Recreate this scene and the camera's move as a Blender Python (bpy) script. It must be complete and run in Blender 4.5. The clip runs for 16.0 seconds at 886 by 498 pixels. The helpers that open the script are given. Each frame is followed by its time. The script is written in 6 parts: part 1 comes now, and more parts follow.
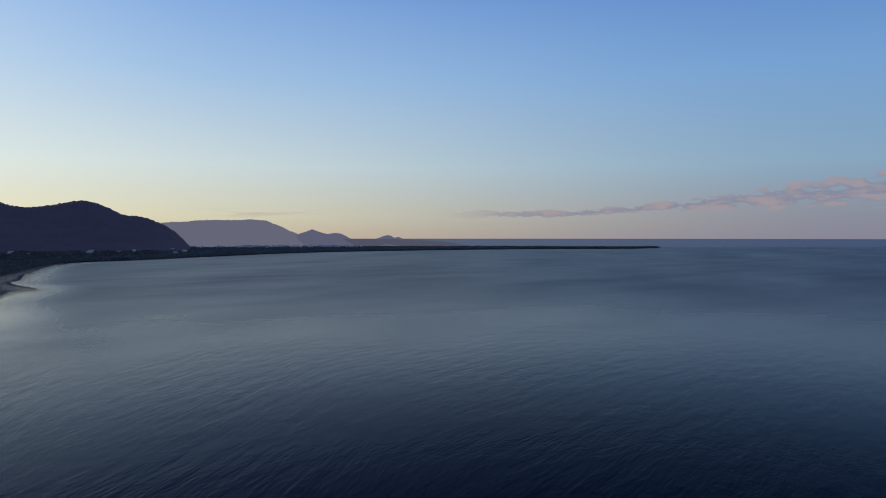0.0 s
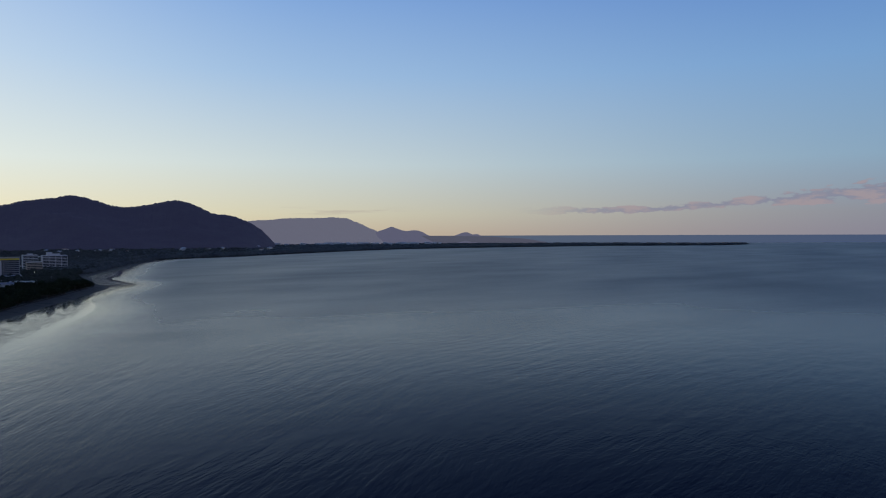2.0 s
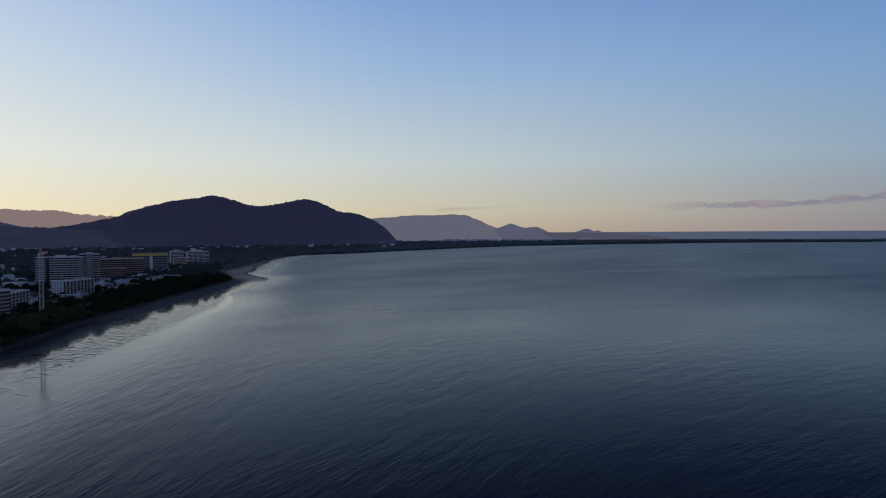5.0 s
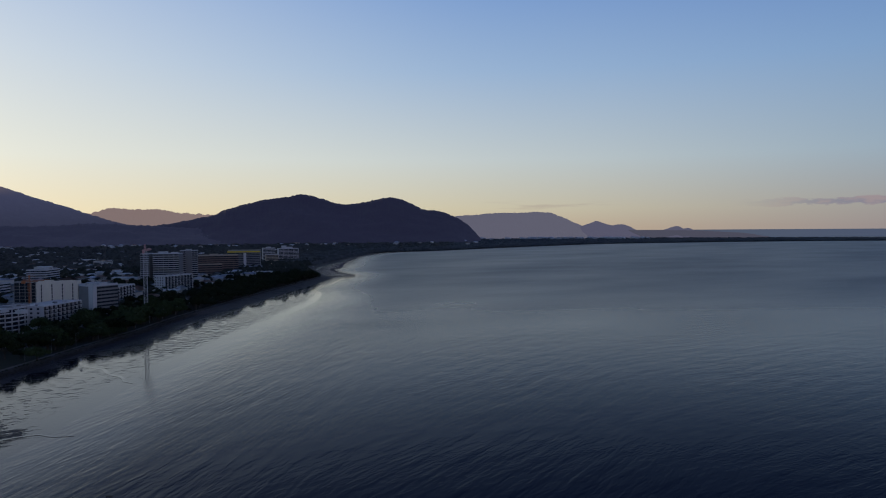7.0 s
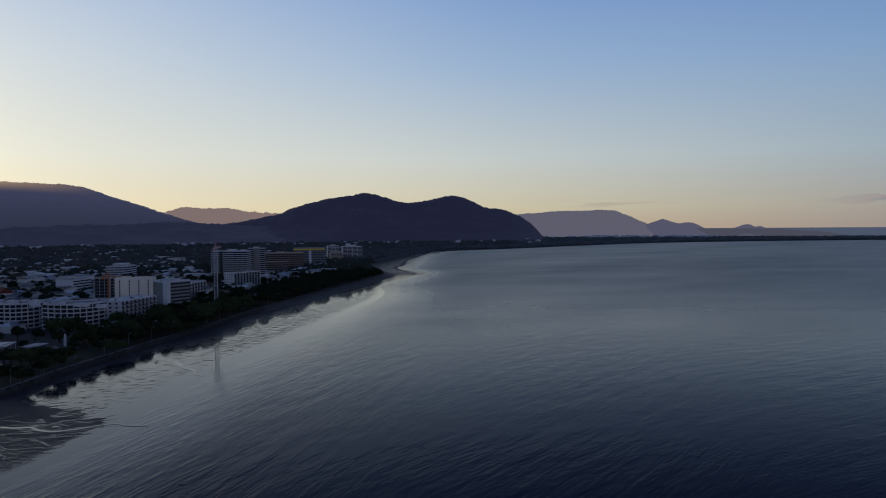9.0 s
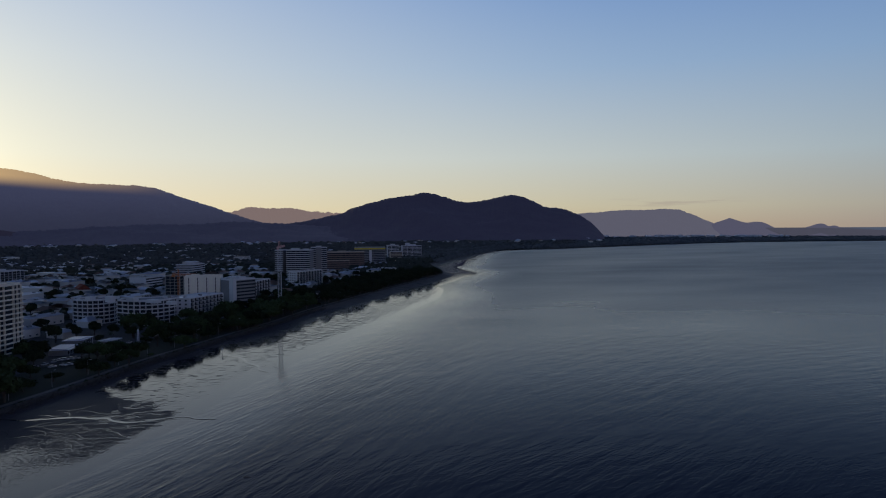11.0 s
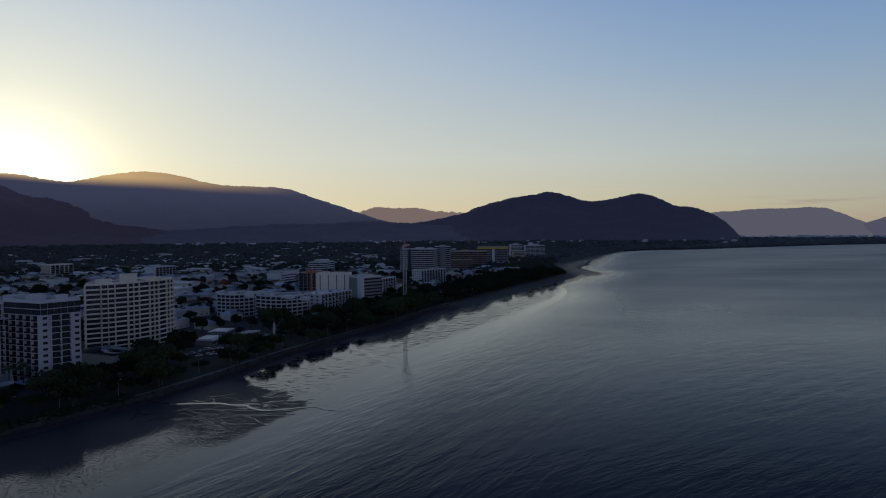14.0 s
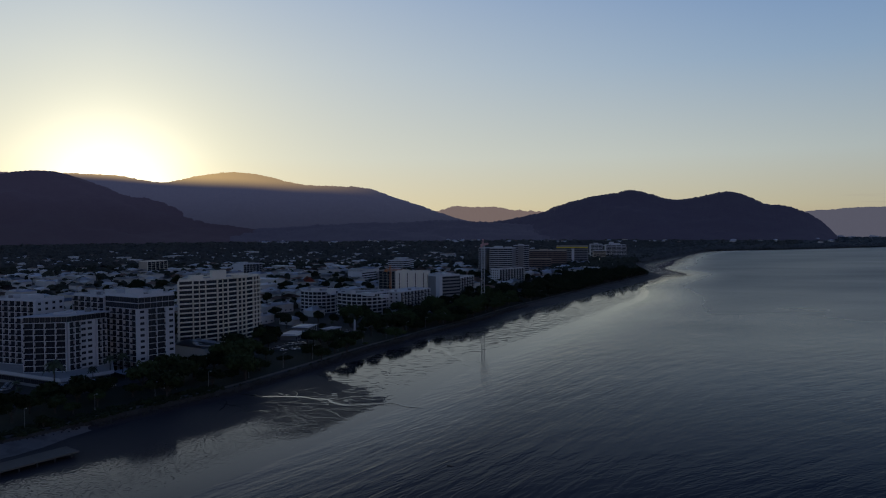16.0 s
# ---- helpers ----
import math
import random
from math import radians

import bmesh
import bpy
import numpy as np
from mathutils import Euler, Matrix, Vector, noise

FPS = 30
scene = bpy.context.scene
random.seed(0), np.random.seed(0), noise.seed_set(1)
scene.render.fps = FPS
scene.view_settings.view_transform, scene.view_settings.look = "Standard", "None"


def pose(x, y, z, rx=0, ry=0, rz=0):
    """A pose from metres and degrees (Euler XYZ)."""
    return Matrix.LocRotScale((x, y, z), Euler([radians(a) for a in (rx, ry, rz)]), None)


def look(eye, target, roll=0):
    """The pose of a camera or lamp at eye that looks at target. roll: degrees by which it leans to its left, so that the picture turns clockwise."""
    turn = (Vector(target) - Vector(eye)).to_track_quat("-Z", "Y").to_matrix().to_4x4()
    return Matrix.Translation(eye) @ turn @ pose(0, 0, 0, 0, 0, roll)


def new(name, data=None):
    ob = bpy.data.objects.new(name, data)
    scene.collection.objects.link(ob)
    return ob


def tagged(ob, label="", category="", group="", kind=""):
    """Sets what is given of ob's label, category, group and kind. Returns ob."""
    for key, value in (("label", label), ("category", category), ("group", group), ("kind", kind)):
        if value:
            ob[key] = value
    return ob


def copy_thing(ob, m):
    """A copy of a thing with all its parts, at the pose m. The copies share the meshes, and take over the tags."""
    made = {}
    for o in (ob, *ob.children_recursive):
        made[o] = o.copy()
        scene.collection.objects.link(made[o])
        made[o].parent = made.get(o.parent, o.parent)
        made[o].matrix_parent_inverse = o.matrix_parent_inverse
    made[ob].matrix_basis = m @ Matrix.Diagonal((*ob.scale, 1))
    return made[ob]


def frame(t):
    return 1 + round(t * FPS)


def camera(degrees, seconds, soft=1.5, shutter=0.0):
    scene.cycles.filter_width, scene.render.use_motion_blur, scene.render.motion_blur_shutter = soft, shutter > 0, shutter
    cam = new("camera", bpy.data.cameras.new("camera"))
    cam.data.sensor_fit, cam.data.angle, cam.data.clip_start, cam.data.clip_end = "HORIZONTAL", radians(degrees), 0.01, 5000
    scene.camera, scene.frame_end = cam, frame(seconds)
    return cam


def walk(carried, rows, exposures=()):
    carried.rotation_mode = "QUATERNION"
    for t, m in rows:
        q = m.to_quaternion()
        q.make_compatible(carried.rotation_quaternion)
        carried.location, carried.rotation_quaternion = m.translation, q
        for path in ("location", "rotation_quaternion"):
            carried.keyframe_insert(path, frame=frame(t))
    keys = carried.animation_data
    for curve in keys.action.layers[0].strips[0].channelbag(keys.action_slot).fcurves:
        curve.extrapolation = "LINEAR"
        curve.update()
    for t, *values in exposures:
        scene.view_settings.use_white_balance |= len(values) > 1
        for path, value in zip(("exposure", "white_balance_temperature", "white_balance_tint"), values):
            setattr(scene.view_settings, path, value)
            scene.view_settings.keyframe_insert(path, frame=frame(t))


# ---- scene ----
# ================= camera =================
EYE = (0.0, 0.0, 78.0)
HEADINGS = [
    (0, 0.000, -1.070, 0.000), (0.5, 2.092, -1.132, 0.040), (1, 3.761, -1.187, 0.110), (1.5, 5.193, -1.256, 0.175),
    (2, 6.356, -1.308, 0.230), (2.5, 7.630, -1.350, 0.280), (3, 8.888, -1.407, 0.344), (3.5, 10.176, -1.449, 0.400),
    (4, 11.767, -1.483, 0.425), (4.5, 13.806, -1.500, 0.410), (5, 16.050, -1.525, 0.395), (7.5, 24.175, -1.705, 0.445),
    (8, 25.432, -1.741, 0.450), (8.5, 26.709, -1.764, 0.445), (11, 32.736, -1.779, 0.450), (11.5, 34.165, -1.780, 0.430),
    (12, 35.420, -1.770, 0.432), (12.5, 36.757, -1.757, 0.435), (13, 38.600, -1.742, 0.420), (13.5, 40.805, -1.738, 0.410),
    (14, 42.735, -1.750, 0.408), (14.5, 44.156, -1.770, 0.390), (15, 45.625, -1.786, 0.380), (15.5, 47.312, -1.796, 0.352),
    (16, 49.121, -1.799, 0.320)]
EXPOSURES = [(0.0, 0.0, 6150, 10), (2.5, -0.06, 6220, 11), (5.0, -0.16, 6270, 13), (8.0, -0.27, 6330, 14), (11.0, -0.35, 6360, 13), (13.0, -0.42, 6380, 12), (16.0, -0.55, 6410, 11)]
cam = camera(64.48, 16.0, soft=1.1)
walk(cam, [(t, pose(*EYE, 90 + pitch, roll, yaw)) for t, yaw, pitch, roll in HEADINGS], exposures=EXPOSURES)

# ================= sky, sun =================
SUN_AZ, SUN_EL = 74.4, 3.0          # degrees left of +y, degrees above the horizon


def heading(az, el=0.0):
    a, e = radians(az), radians(el)
    return Vector((-math.sin(a) * math.cos(e), math.cos(a) * math.cos(e), math.sin(e)))


def make_world():
    w = bpy.data.worlds.new("dusk_sky")
    scene.world = w
    w.use_nodes = True
    nt = w.node_tree
    nt.nodes.clear()
    N, L = nt.nodes.new, nt.links.new

    def val(x):
        return x if hasattr(x, "is_output") else None

    def math_node(op, a, b=None, c=None, clamp=False):
        n = N("ShaderNodeMath")
        n.operation, n.use_clamp = op, clamp
        for i, x in enumerate((a, b, c)):
            if x is None:
                continue
            if val(x) is not None:
                L(x, n.inputs[i])
            else:
                n.inputs[i].default_value = x
        return n.outputs[0]

    def ramp(fac, stops, kind="EASE"):
        n = N("ShaderNodeValToRGB")
        n.color_ramp.interpolation = kind
        e = n.color_ramp.elements
        while len(e) < len(stops):
            e.new(0.5)
        for i, (p, c) in enumerate(stops):
            e[i].position, e[i].color = p, (*c, 1)
        L(fac, n.inputs[0])
        return n.outputs[0]

    def mixc(fac, a, b, kind="MIX"):
        n = N("ShaderNodeMix")
        n.data_type, n.blend_type = "RGBA", kind
        for i, x in ((0, fac), (6, a), (7, b)):
            if val(x) is not None:
                L(x, n.inputs[i])
            else:
                n.inputs[i].default_value = x if i == 0 else (*x, 1)
        return n.outputs[2]

    def smooth(x, lo, hi):
        n = N("ShaderNodeMapRange")
        n.interpolation_type = "SMOOTHSTEP"
        L(x, n.inputs[0])
        n.inputs[1].default_value, n.inputs[2].default_value = lo, hi
        return n.outputs[0]

    co = N("ShaderNodeTexCoord").outputs["Generated"]
    sep = N("ShaderNodeSeparateXYZ")
    L(co, sep.inputs[0])
    X, Y, Z = sep.outputs
    el = math_node("MULTIPLY", math_node("ARCSINE", Z), 180 / math.pi)
    az = math_node("MULTIPLY", math_node("ARCTAN2", math_node("MULTIPLY", X, -1.0), Y), 180 / math.pi)
    dot = N("ShaderNodeVectorMath")
    dot.operation = "DOT_PRODUCT"
    L(co, dot.inputs[0])
    dot.inputs[1].default_value = heading(SUN_AZ, SUN_EL - 1.5)
    ang = math_node("MULTIPLY", math_node("ARCCOSINE", math_node("MINIMUM", dot.outputs["Value"], 0.999999)), 180 / math.pi)

    sky = N("ShaderNodeTexSky")
    sky.sky_type, sky.sun_disc = "NISHITA", False
    sky.sun_elevation, sky.sun_rotation = radians(SUN_EL), radians(-SUN_AZ)
    sky.air_density, sky.dust_density, sky.ozone_density = 1.0, 1.2, 2.0
    base = mixc(1.0, sky.outputs[0], SKY_GAIN, "MULTIPLY")
    # evening tint of the air: pale gold beside the sun, mauve low down away from it, deep blue overhead
    up = math_node("DIVIDE", el, 60.0, clamp=True)
    turn = math_node("ABSOLUTE", math_node("SUBTRACT", az, SUN_AZ))
    turn = math_node("MINIMUM", turn, math_node("SUBTRACT", 360.0, turn))

    def share(lo, hi):
        n = N("ShaderNodeMapRange")
        n.interpolation_type = "SMOOTHSTEP"
        L(turn, n.inputs[0])
        n.inputs[1].default_value, n.inputs[2].default_value = lo, hi
        return n.outputs[0]

    air = mixc(share(-10.0, 60.0), ramp(up, sky_stops(SKY_SUNWARD), "LINEAR"), ramp(up, sky_stops(SKY_SIDE), "LINEAR"))
    air = mixc(share(38.0, 110.0), air, ramp(up, sky_stops(SKY_AWAY), "LINEAR"))
    air = mixc(share(120.0, 180.0), air, ramp(up, sky_stops(SKY_EAST), "LINEAR"))
    total = mixc(SKY_MIX, base, air)
    # bright air round the hidden sun
    g1 = math_node("EXPONENT", math_node("MULTIPLY", math_node("POWER", math_node("DIVIDE", ang, 5.0), 2.0), -1.0))
    g2 = math_node("EXPONENT", math_node("DIVIDE", ang, -9.0))
    total = mixc(1.0, total, mixc(g1, (0, 0, 0), GLOW_IN), "ADD")
    total = mixc(1.0, total, mixc(g2, (0, 0, 0), GLOW_OUT), "ADD")
    g3 = math_node("EXPONENT", math_node("MULTIPLY", math_node("POWER", math_node("DIVIDE", ang, 11.0), 2.0), -1.0))
    total = mixc(1.0, total, mixc(g3, (0, 0, 0), GLOW_MID), "ADD")
    # a low bank of pinkish cloud out over the sea
    comb = N("ShaderNodeCombineXYZ")
    L(math_node("MULTIPLY", az, 0.50), comb.inputs[0])
    L(math_node("MULTIPLY", el, 1.7), comb.inputs[1])
    nz = N("ShaderNodeTexNoise")
    nz.inputs["Scale"].default_value, nz.inputs["Detail"].default_value = 1.0, 7.0
    nz.inputs["Roughness"].default_value = 0.55
    L(comb.outputs[0], nz.inputs["Vector"])
    out_l = math_node("MAXIMUM", math_node("SUBTRACT", -10.0, az), 0.0)
    centre = math_node("ADD", 1.75, math_node("MULTIPLY", out_l, 0.070))
    thick = math_node("ADD", 0.42, math_node("MULTIPLY", math_node("MAXIMUM", math_node("SUBTRACT", -16.0, az), 0.0), 0.075))
    band = math_node("SUBTRACT", 1.0, math_node("ABSOLUTE", math_node("DIVIDE", math_node("SUBTRACT", el, centre), thick)), clamp=True)
    reach = math_node("MULTIPLY", smooth(az, 1.0, -8.0), smooth(az, -80.0, -50.0))
    dens = math_node("ADD", nz.outputs["Fac"], math_node("MULTIPLY", band, 0.30))
    cloud = math_node("MULTIPLY", smooth(dens, 0.60, 0.68), math_node("MULTIPLY", reach, smooth(band, 0.0, 0.30)))
    tone = mixc(smooth(nz.outputs["Fac"], 0.42, 0.62), CLOUD_SHADE, CLOUD)
    total = mixc(math_node("MULTIPLY", cloud, 0.78), total, tone)
    # thin streaks low over the far hills
    comb2 = N("ShaderNodeCombineXYZ")
    L(math_node("MULTIPLY", az, 0.22), comb2.inputs[0])
    L(math_node("MULTIPLY", el, 2.6), comb2.inputs[1])
    nz2 = N("ShaderNodeTexNoise")
    nz2.inputs["Scale"].default_value, nz2.inputs["Detail"].default_value = 1.0, 4.0
    L(comb2.outputs[0], nz2.inputs["Vector"])
    s_band = math_node("SUBTRACT", 1.0, math_node("ABSOLUTE", math_node("DIVIDE", math_node("SUBTRACT", el, 1.75), 0.45)), clamp=True)
    s_mask = math_node("MULTIPLY", smooth(nz2.outputs["Fac"], 0.52, 0.66), math_node("MULTIPLY", s_band, math_node("MULTIPLY", smooth(az, 8.0, 12.0), smooth(az, 22.0, 18.0))))
    total = mixc(math_node("MULTIPLY", s_mask, 0.30), total, (0.34, 0.25, 0.25))
    # below the sea's horizon the open sea goes on
    sea = mixc(smooth(az, 6.0, 0.0), FAR_PLAIN, mixc(smooth(az, 10.0, -40.0), FAR_SEA_L, FAR_SEA_R))
    total = mixc(smooth(el, -0.245, -0.205), sea, total)
    bg = N("ShaderNodeBackground")
    L(total, bg.inputs[0])
    bg.inputs[1].default_value = 1.0
    out = N("ShaderNodeOutputWorld")
    L(bg.outputs[0], out.inputs[0])


def sky_stops(colours):
    return [(h / 60.0, c) for h, c in zip((0.0, 1.5, 5.5, 12.5, 18.0, 23.0, 38.0), colours)]


SKY_GAIN = (0.06, 0.06, 0.06)
SKY_MIX = 0.90
SKY_SUNWARD = [(1.35, 1.05, 0.55), (1.28, 1.13, 0.74), (1.14, 1.14, 0.94), (0.96, 1.03, 1.00), (0.74, 0.87, 1.00), (0.26, 0.36, 0.54), (0.030, 0.060, 0.150)]
SKY_SIDE = [(0.76, 0.60, 0.37), (0.82, 0.75, 0.50), (0.74, 0.81, 0.76), (0.435, 0.61, 0.82), (0.288, 0.47, 0.785), (0.11, 0.22, 0.47), (0.024, 0.053, 0.155)]
SKY_AWAY = [(0.27, 0.26, 0.32), (0.28, 0.29, 0.34), (0.27, 0.41, 0.54), (0.20, 0.38, 0.65), (0.138, 0.285, 0.61), (0.042, 0.105, 0.32), (0.018, 0.045, 0.145)]
SKY_EAST = [(0.94, 0.78, 0.92), (1.03, 0.87, 1.03), (0.98, 0.90, 1.10), (0.62, 0.66, 0.92), (0.30, 0.39, 0.66), (0.08, 0.13, 0.28), (0.022, 0.047, 0.140)]
GLOW_IN, GLOW_MID, GLOW_OUT = (1.5, 1.4, 1.15), (0.30, 0.27, 0.09), (0.10, 0.07, 0.0)
CLOUD, CLOUD_SHADE = (0.38, 0.30, 0.31), (0.24, 0.24, 0.31)
FAR_PLAIN = (0.078, 0.082, 0.112)
FAR_SEA_L, FAR_SEA_R = (0.095, 0.120, 0.170), (0.060, 0.088, 0.165)
make_world()

sun = new("sun", bpy.data.lights.new("sun", "SUN"))
sun.data.energy, sun.data.angle, sun.data.color = 2.0, radians(0.5), (1.0, 0.80, 0.55)
sun.matrix_world = look(heading(SUN_AZ, SUN_EL) * 100, (0, 0, 0))


# ================= materials =================
def material(name, base, rough=0.8, var=0.25, scale=0.3, fine=4.0, bump=0.2, metal=0.0, spec=0.5, per_object=0.0, coord="Object",
             stretch=(1, 1, 1), second=None, second_at=(0.5, 0.62), glow=None):
    m = bpy.data.materials.new(name)
    m.use_nodes = True
    nt = m.node_tree
    N, L = nt.nodes.new, nt.links.new
    p = nt.nodes["Principled BSDF"]
    co = N("ShaderNodeTexCoord").outputs["Object"] if coord == "Object" else N("ShaderNodeNewGeometry").outputs["Position"]
    mp = N("ShaderNodeMapping")
    mp.inputs["Scale"].default_value = stretch
    L(co, mp.inputs[0])
    big, small = N("ShaderNodeTexNoise"), N("ShaderNodeTexNoise")
    big.inputs["Scale"].default_value, small.inputs["Scale"].default_value = scale, fine
    big.inputs["Detail"].default_value, small.inputs["Detail"].default_value = 4, 3
    L(mp.outputs[0], big.inputs["Vector"])
    L(mp.outputs[0], small.inputs["Vector"])
    add = N("ShaderNodeMath")
    add.operation = "MULTIPLY_ADD"
    L(small.outputs["Fac"], add.inputs[0])
    add.inputs[1].default_value = 0.4
    sc = N("ShaderNodeMath")
    sc.operation = "MULTIPLY"
    L(big.outputs["Fac"], sc.inputs[0])
    sc.inputs[1].default_value = 0.6
    L(sc.outputs[0], add.inputs[2])
    val = add.outputs[0]
    if per_object:
        oi = N("ShaderNodeObjectInfo")
        po = N("ShaderNodeMath")
        po.operation = "MULTIPLY_ADD"
        L(oi.outputs["Random"], po.inputs[0])
        po.inputs[1].default_value = per_object
        off = N("ShaderNodeMath")
        off.operation = "SUBTRACT"
        L(val, off.inputs[0])
        off.inputs[1].default_value = per_object / 2
        L(off.outputs[0], po.inputs[2])
        val = po.outputs[0]
    rp = N("ShaderNodeValToRGB")
    rp.color_ramp.elements[0].position, rp.color_ramp.elements[1].position = 0.25, 0.75
    lo = [max(0, c * (1 - var)) for c in base]
    hi = [min(1, c * (1 + var)) for c in base]
    rp.color_ramp.elements[0].color, rp.color_ramp.elements[1].color = (*lo, 1), (*hi, 1)
    L(val, rp.inputs[0])
    col = rp.outputs[0]
    if second:
        mx, mr = N("ShaderNodeMix"), N("ShaderNodeMapRange")
        mx.data_type = "RGBA"
        mr.inputs[1].default_value, mr.inputs[2].default_value = second_at
        L(big.outputs["Fac"], mr.inputs[0])
        L(mr.outputs[0], mx.inputs[0])
        L(col, mx.inputs[6])
        mx.inputs[7].default_value = (*second, 1)
        col = mx.outputs[2]
    L(col, p.inputs["Base Color"])
    p.inputs["Roughness"].default_value, p.inputs["Metallic"].default_value = rough, metal
    p.inputs["Specular IOR Level"].default_value = spec
    if bump:
        b = N("ShaderNodeBump")
        b.inputs["Strength"].default_value, b.inputs["Distance"].default_value = bump, 0.1
        L(small.outputs["Fac"], b.inputs["Height"])
        L(b.outputs[0], p.inputs["Normal"])
    # real light for the lamp, painted distance haze for the hills
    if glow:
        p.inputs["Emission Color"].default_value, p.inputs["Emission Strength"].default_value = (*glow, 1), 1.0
    return m


def sea_material():
    """Sea: chop on crests that swing round from the open water to lie along the shore."""
    m = bpy.data.materials.new("sea_water")
    m.use_nodes = True
    nt = m.node_tree
    N, L = nt.nodes.new, nt.links.new
    p = nt.nodes["Principled BSDF"]
    pos = N("ShaderNodeNewGeometry").outputs["Position"]

    def crest(along_deg, scale, long, detail=2.0):
        """Noise drawn out along a heading (degrees from +x): scale per metre across, long times that along."""
        r, k, n = N("ShaderNodeMapping"), N("ShaderNodeMapping"), N("ShaderNodeTexNoise")
        r.inputs["Rotation"].default_value = (0, 0, radians(90 - along_deg))
        k.inputs["Scale"].default_value = (scale, scale / long, 1)
        n.inputs["Scale"].default_value, n.inputs["Detail"].default_value = 1.0, detail
        L(pos, r.inputs[0])
        L(r.outputs[0], k.inputs[0])
        L(k.outputs[0], n.inputs["Vector"])
        return n.outputs["Fac"]

    def calc(op, a, b):
        n = N("ShaderNodeMath")
        n.operation = op
        for i, x in enumerate((a, b)):
            if isinstance(x, (int, float)):
                n.inputs[i].default_value = x
            else:
                L(x, n.inputs[i])
        return n.outputs[0]

    def ramp(x, lo, hi, a=0.0, b=1.0):
        n = N("ShaderNodeMapRange")
        n.interpolation_type = "SMOOTHSTEP"
        L(x, n.inputs[0])
        for i, v in enumerate((lo, hi, a, b)):
            n.inputs[i + 1].default_value = v
        return n.outputs[0]

    def blend(f, a, b):
        x = N("ShaderNodeMix")
        L(f, x.inputs[0])
        L(a, x.inputs[2])
        L(b, x.inputs[3])
        return x.outputs[0]

    shoal = N("ShaderNodeAttribute")
    shoal.attribute_name = "offshore"
    deep = shoal.outputs["Fac"]
    off = N("ShaderNodeVectorMath")
    off.operation = "DOT_PRODUCT"
    L(pos, off.inputs[0])
    off.inputs[1].default_value = (0.95, 0.30, 0)
    out = off.outputs["Value"]
    to_mid, to_open = ramp(out, -110, 0), ramp(out, 20, 130)

    def swinging(scale, long, detail=2.0):
        return blend(to_open, blend(to_mid, crest(102, scale, long, detail), crest(80, scale, long, detail)), crest(57, scale, long, detail))

    patch = crest(40, 0.011, 2.5, 3.0)
    slick = crest(75, 0.0045, 4.0, 4.0)
    h = calc("MULTIPLY", swinging(0.14, 4.0), SWELL[0])
    h = calc("ADD", h, calc("MULTIPLY", swinging(0.55, 6.0), SWELL[1]))
    h = calc("ADD", h, calc("MULTIPLY", swinging(1.3, 3.5), SWELL[2]))
    h = calc("ADD", h, calc("MULTIPLY", crest(128, 0.42, 5.0), calc("MULTIPLY", to_open, SWELL[3])))
    h = calc("MULTIPLY", h, calc("ADD", calc("MULTIPLY", patch, 0.9), 0.55))
    # single long wavelets that run in over the shoal
    line = calc("ABSOLUTE", calc("SUBTRACT", crest(104, 0.085, 9.0, 3.0), 0.5), 0)
    ridge = ramp(line, 0.0, 0.030, 1.0, 0.0)
    lap = calc("MULTIPLY", ridge, calc("MULTIPLY", ramp(out, -40, -110), LAP))
    h = calc("ADD", calc("MULTIPLY", h, ramp(deep, 0.0, 0.7, 0.35, 1.0)), calc("MULTIPLY", lap, ramp(deep, 0.02, 0.5, 0.25, 1.0)))
    b = N("ShaderNodeBump")
    b.inputs["Distance"].default_value, b.inputs["Strength"].default_value = 1.0, 1.0
    L(h, b.inputs["Height"])
    L(b.outputs[0], p.inputs["Normal"])
    p.inputs["Base Color"].default_value = (*SEA_BODY, 1)
    ruffle = calc("ADD", calc("MULTIPLY", slick, 0.45), calc("MULTIPLY", patch, 0.35))
    reach = N("ShaderNodeVectorMath")
    reach.operation = "DISTANCE"
    L(pos, reach.inputs[0])
    reach.inputs[1].default_value = (90, 150, 0)
    wind = ramp(reach.outputs["Value"], 120, 1000, *SEA_ROUGH)
    L(calc("MULTIPLY", calc("MULTIPLY", ramp(deep, 0.0, 1.0, 0.35, 1.0), wind), calc("ADD", ruffle, 0.6)), p.inputs["Roughness"])
    p.inputs["IOR"].default_value = 1.333
    ruffled = ramp(reach.outputs["Value"], 60, 850, *SEA_GLOSS)
    silty = calc("MULTIPLY", ramp(deep, 0.0, 1.0, 1.0, 0.0), SHOAL_GLOSS)
    L(calc("MAXIMUM", ruffled, silty), p.inputs["Specular IOR Level"])
    return m


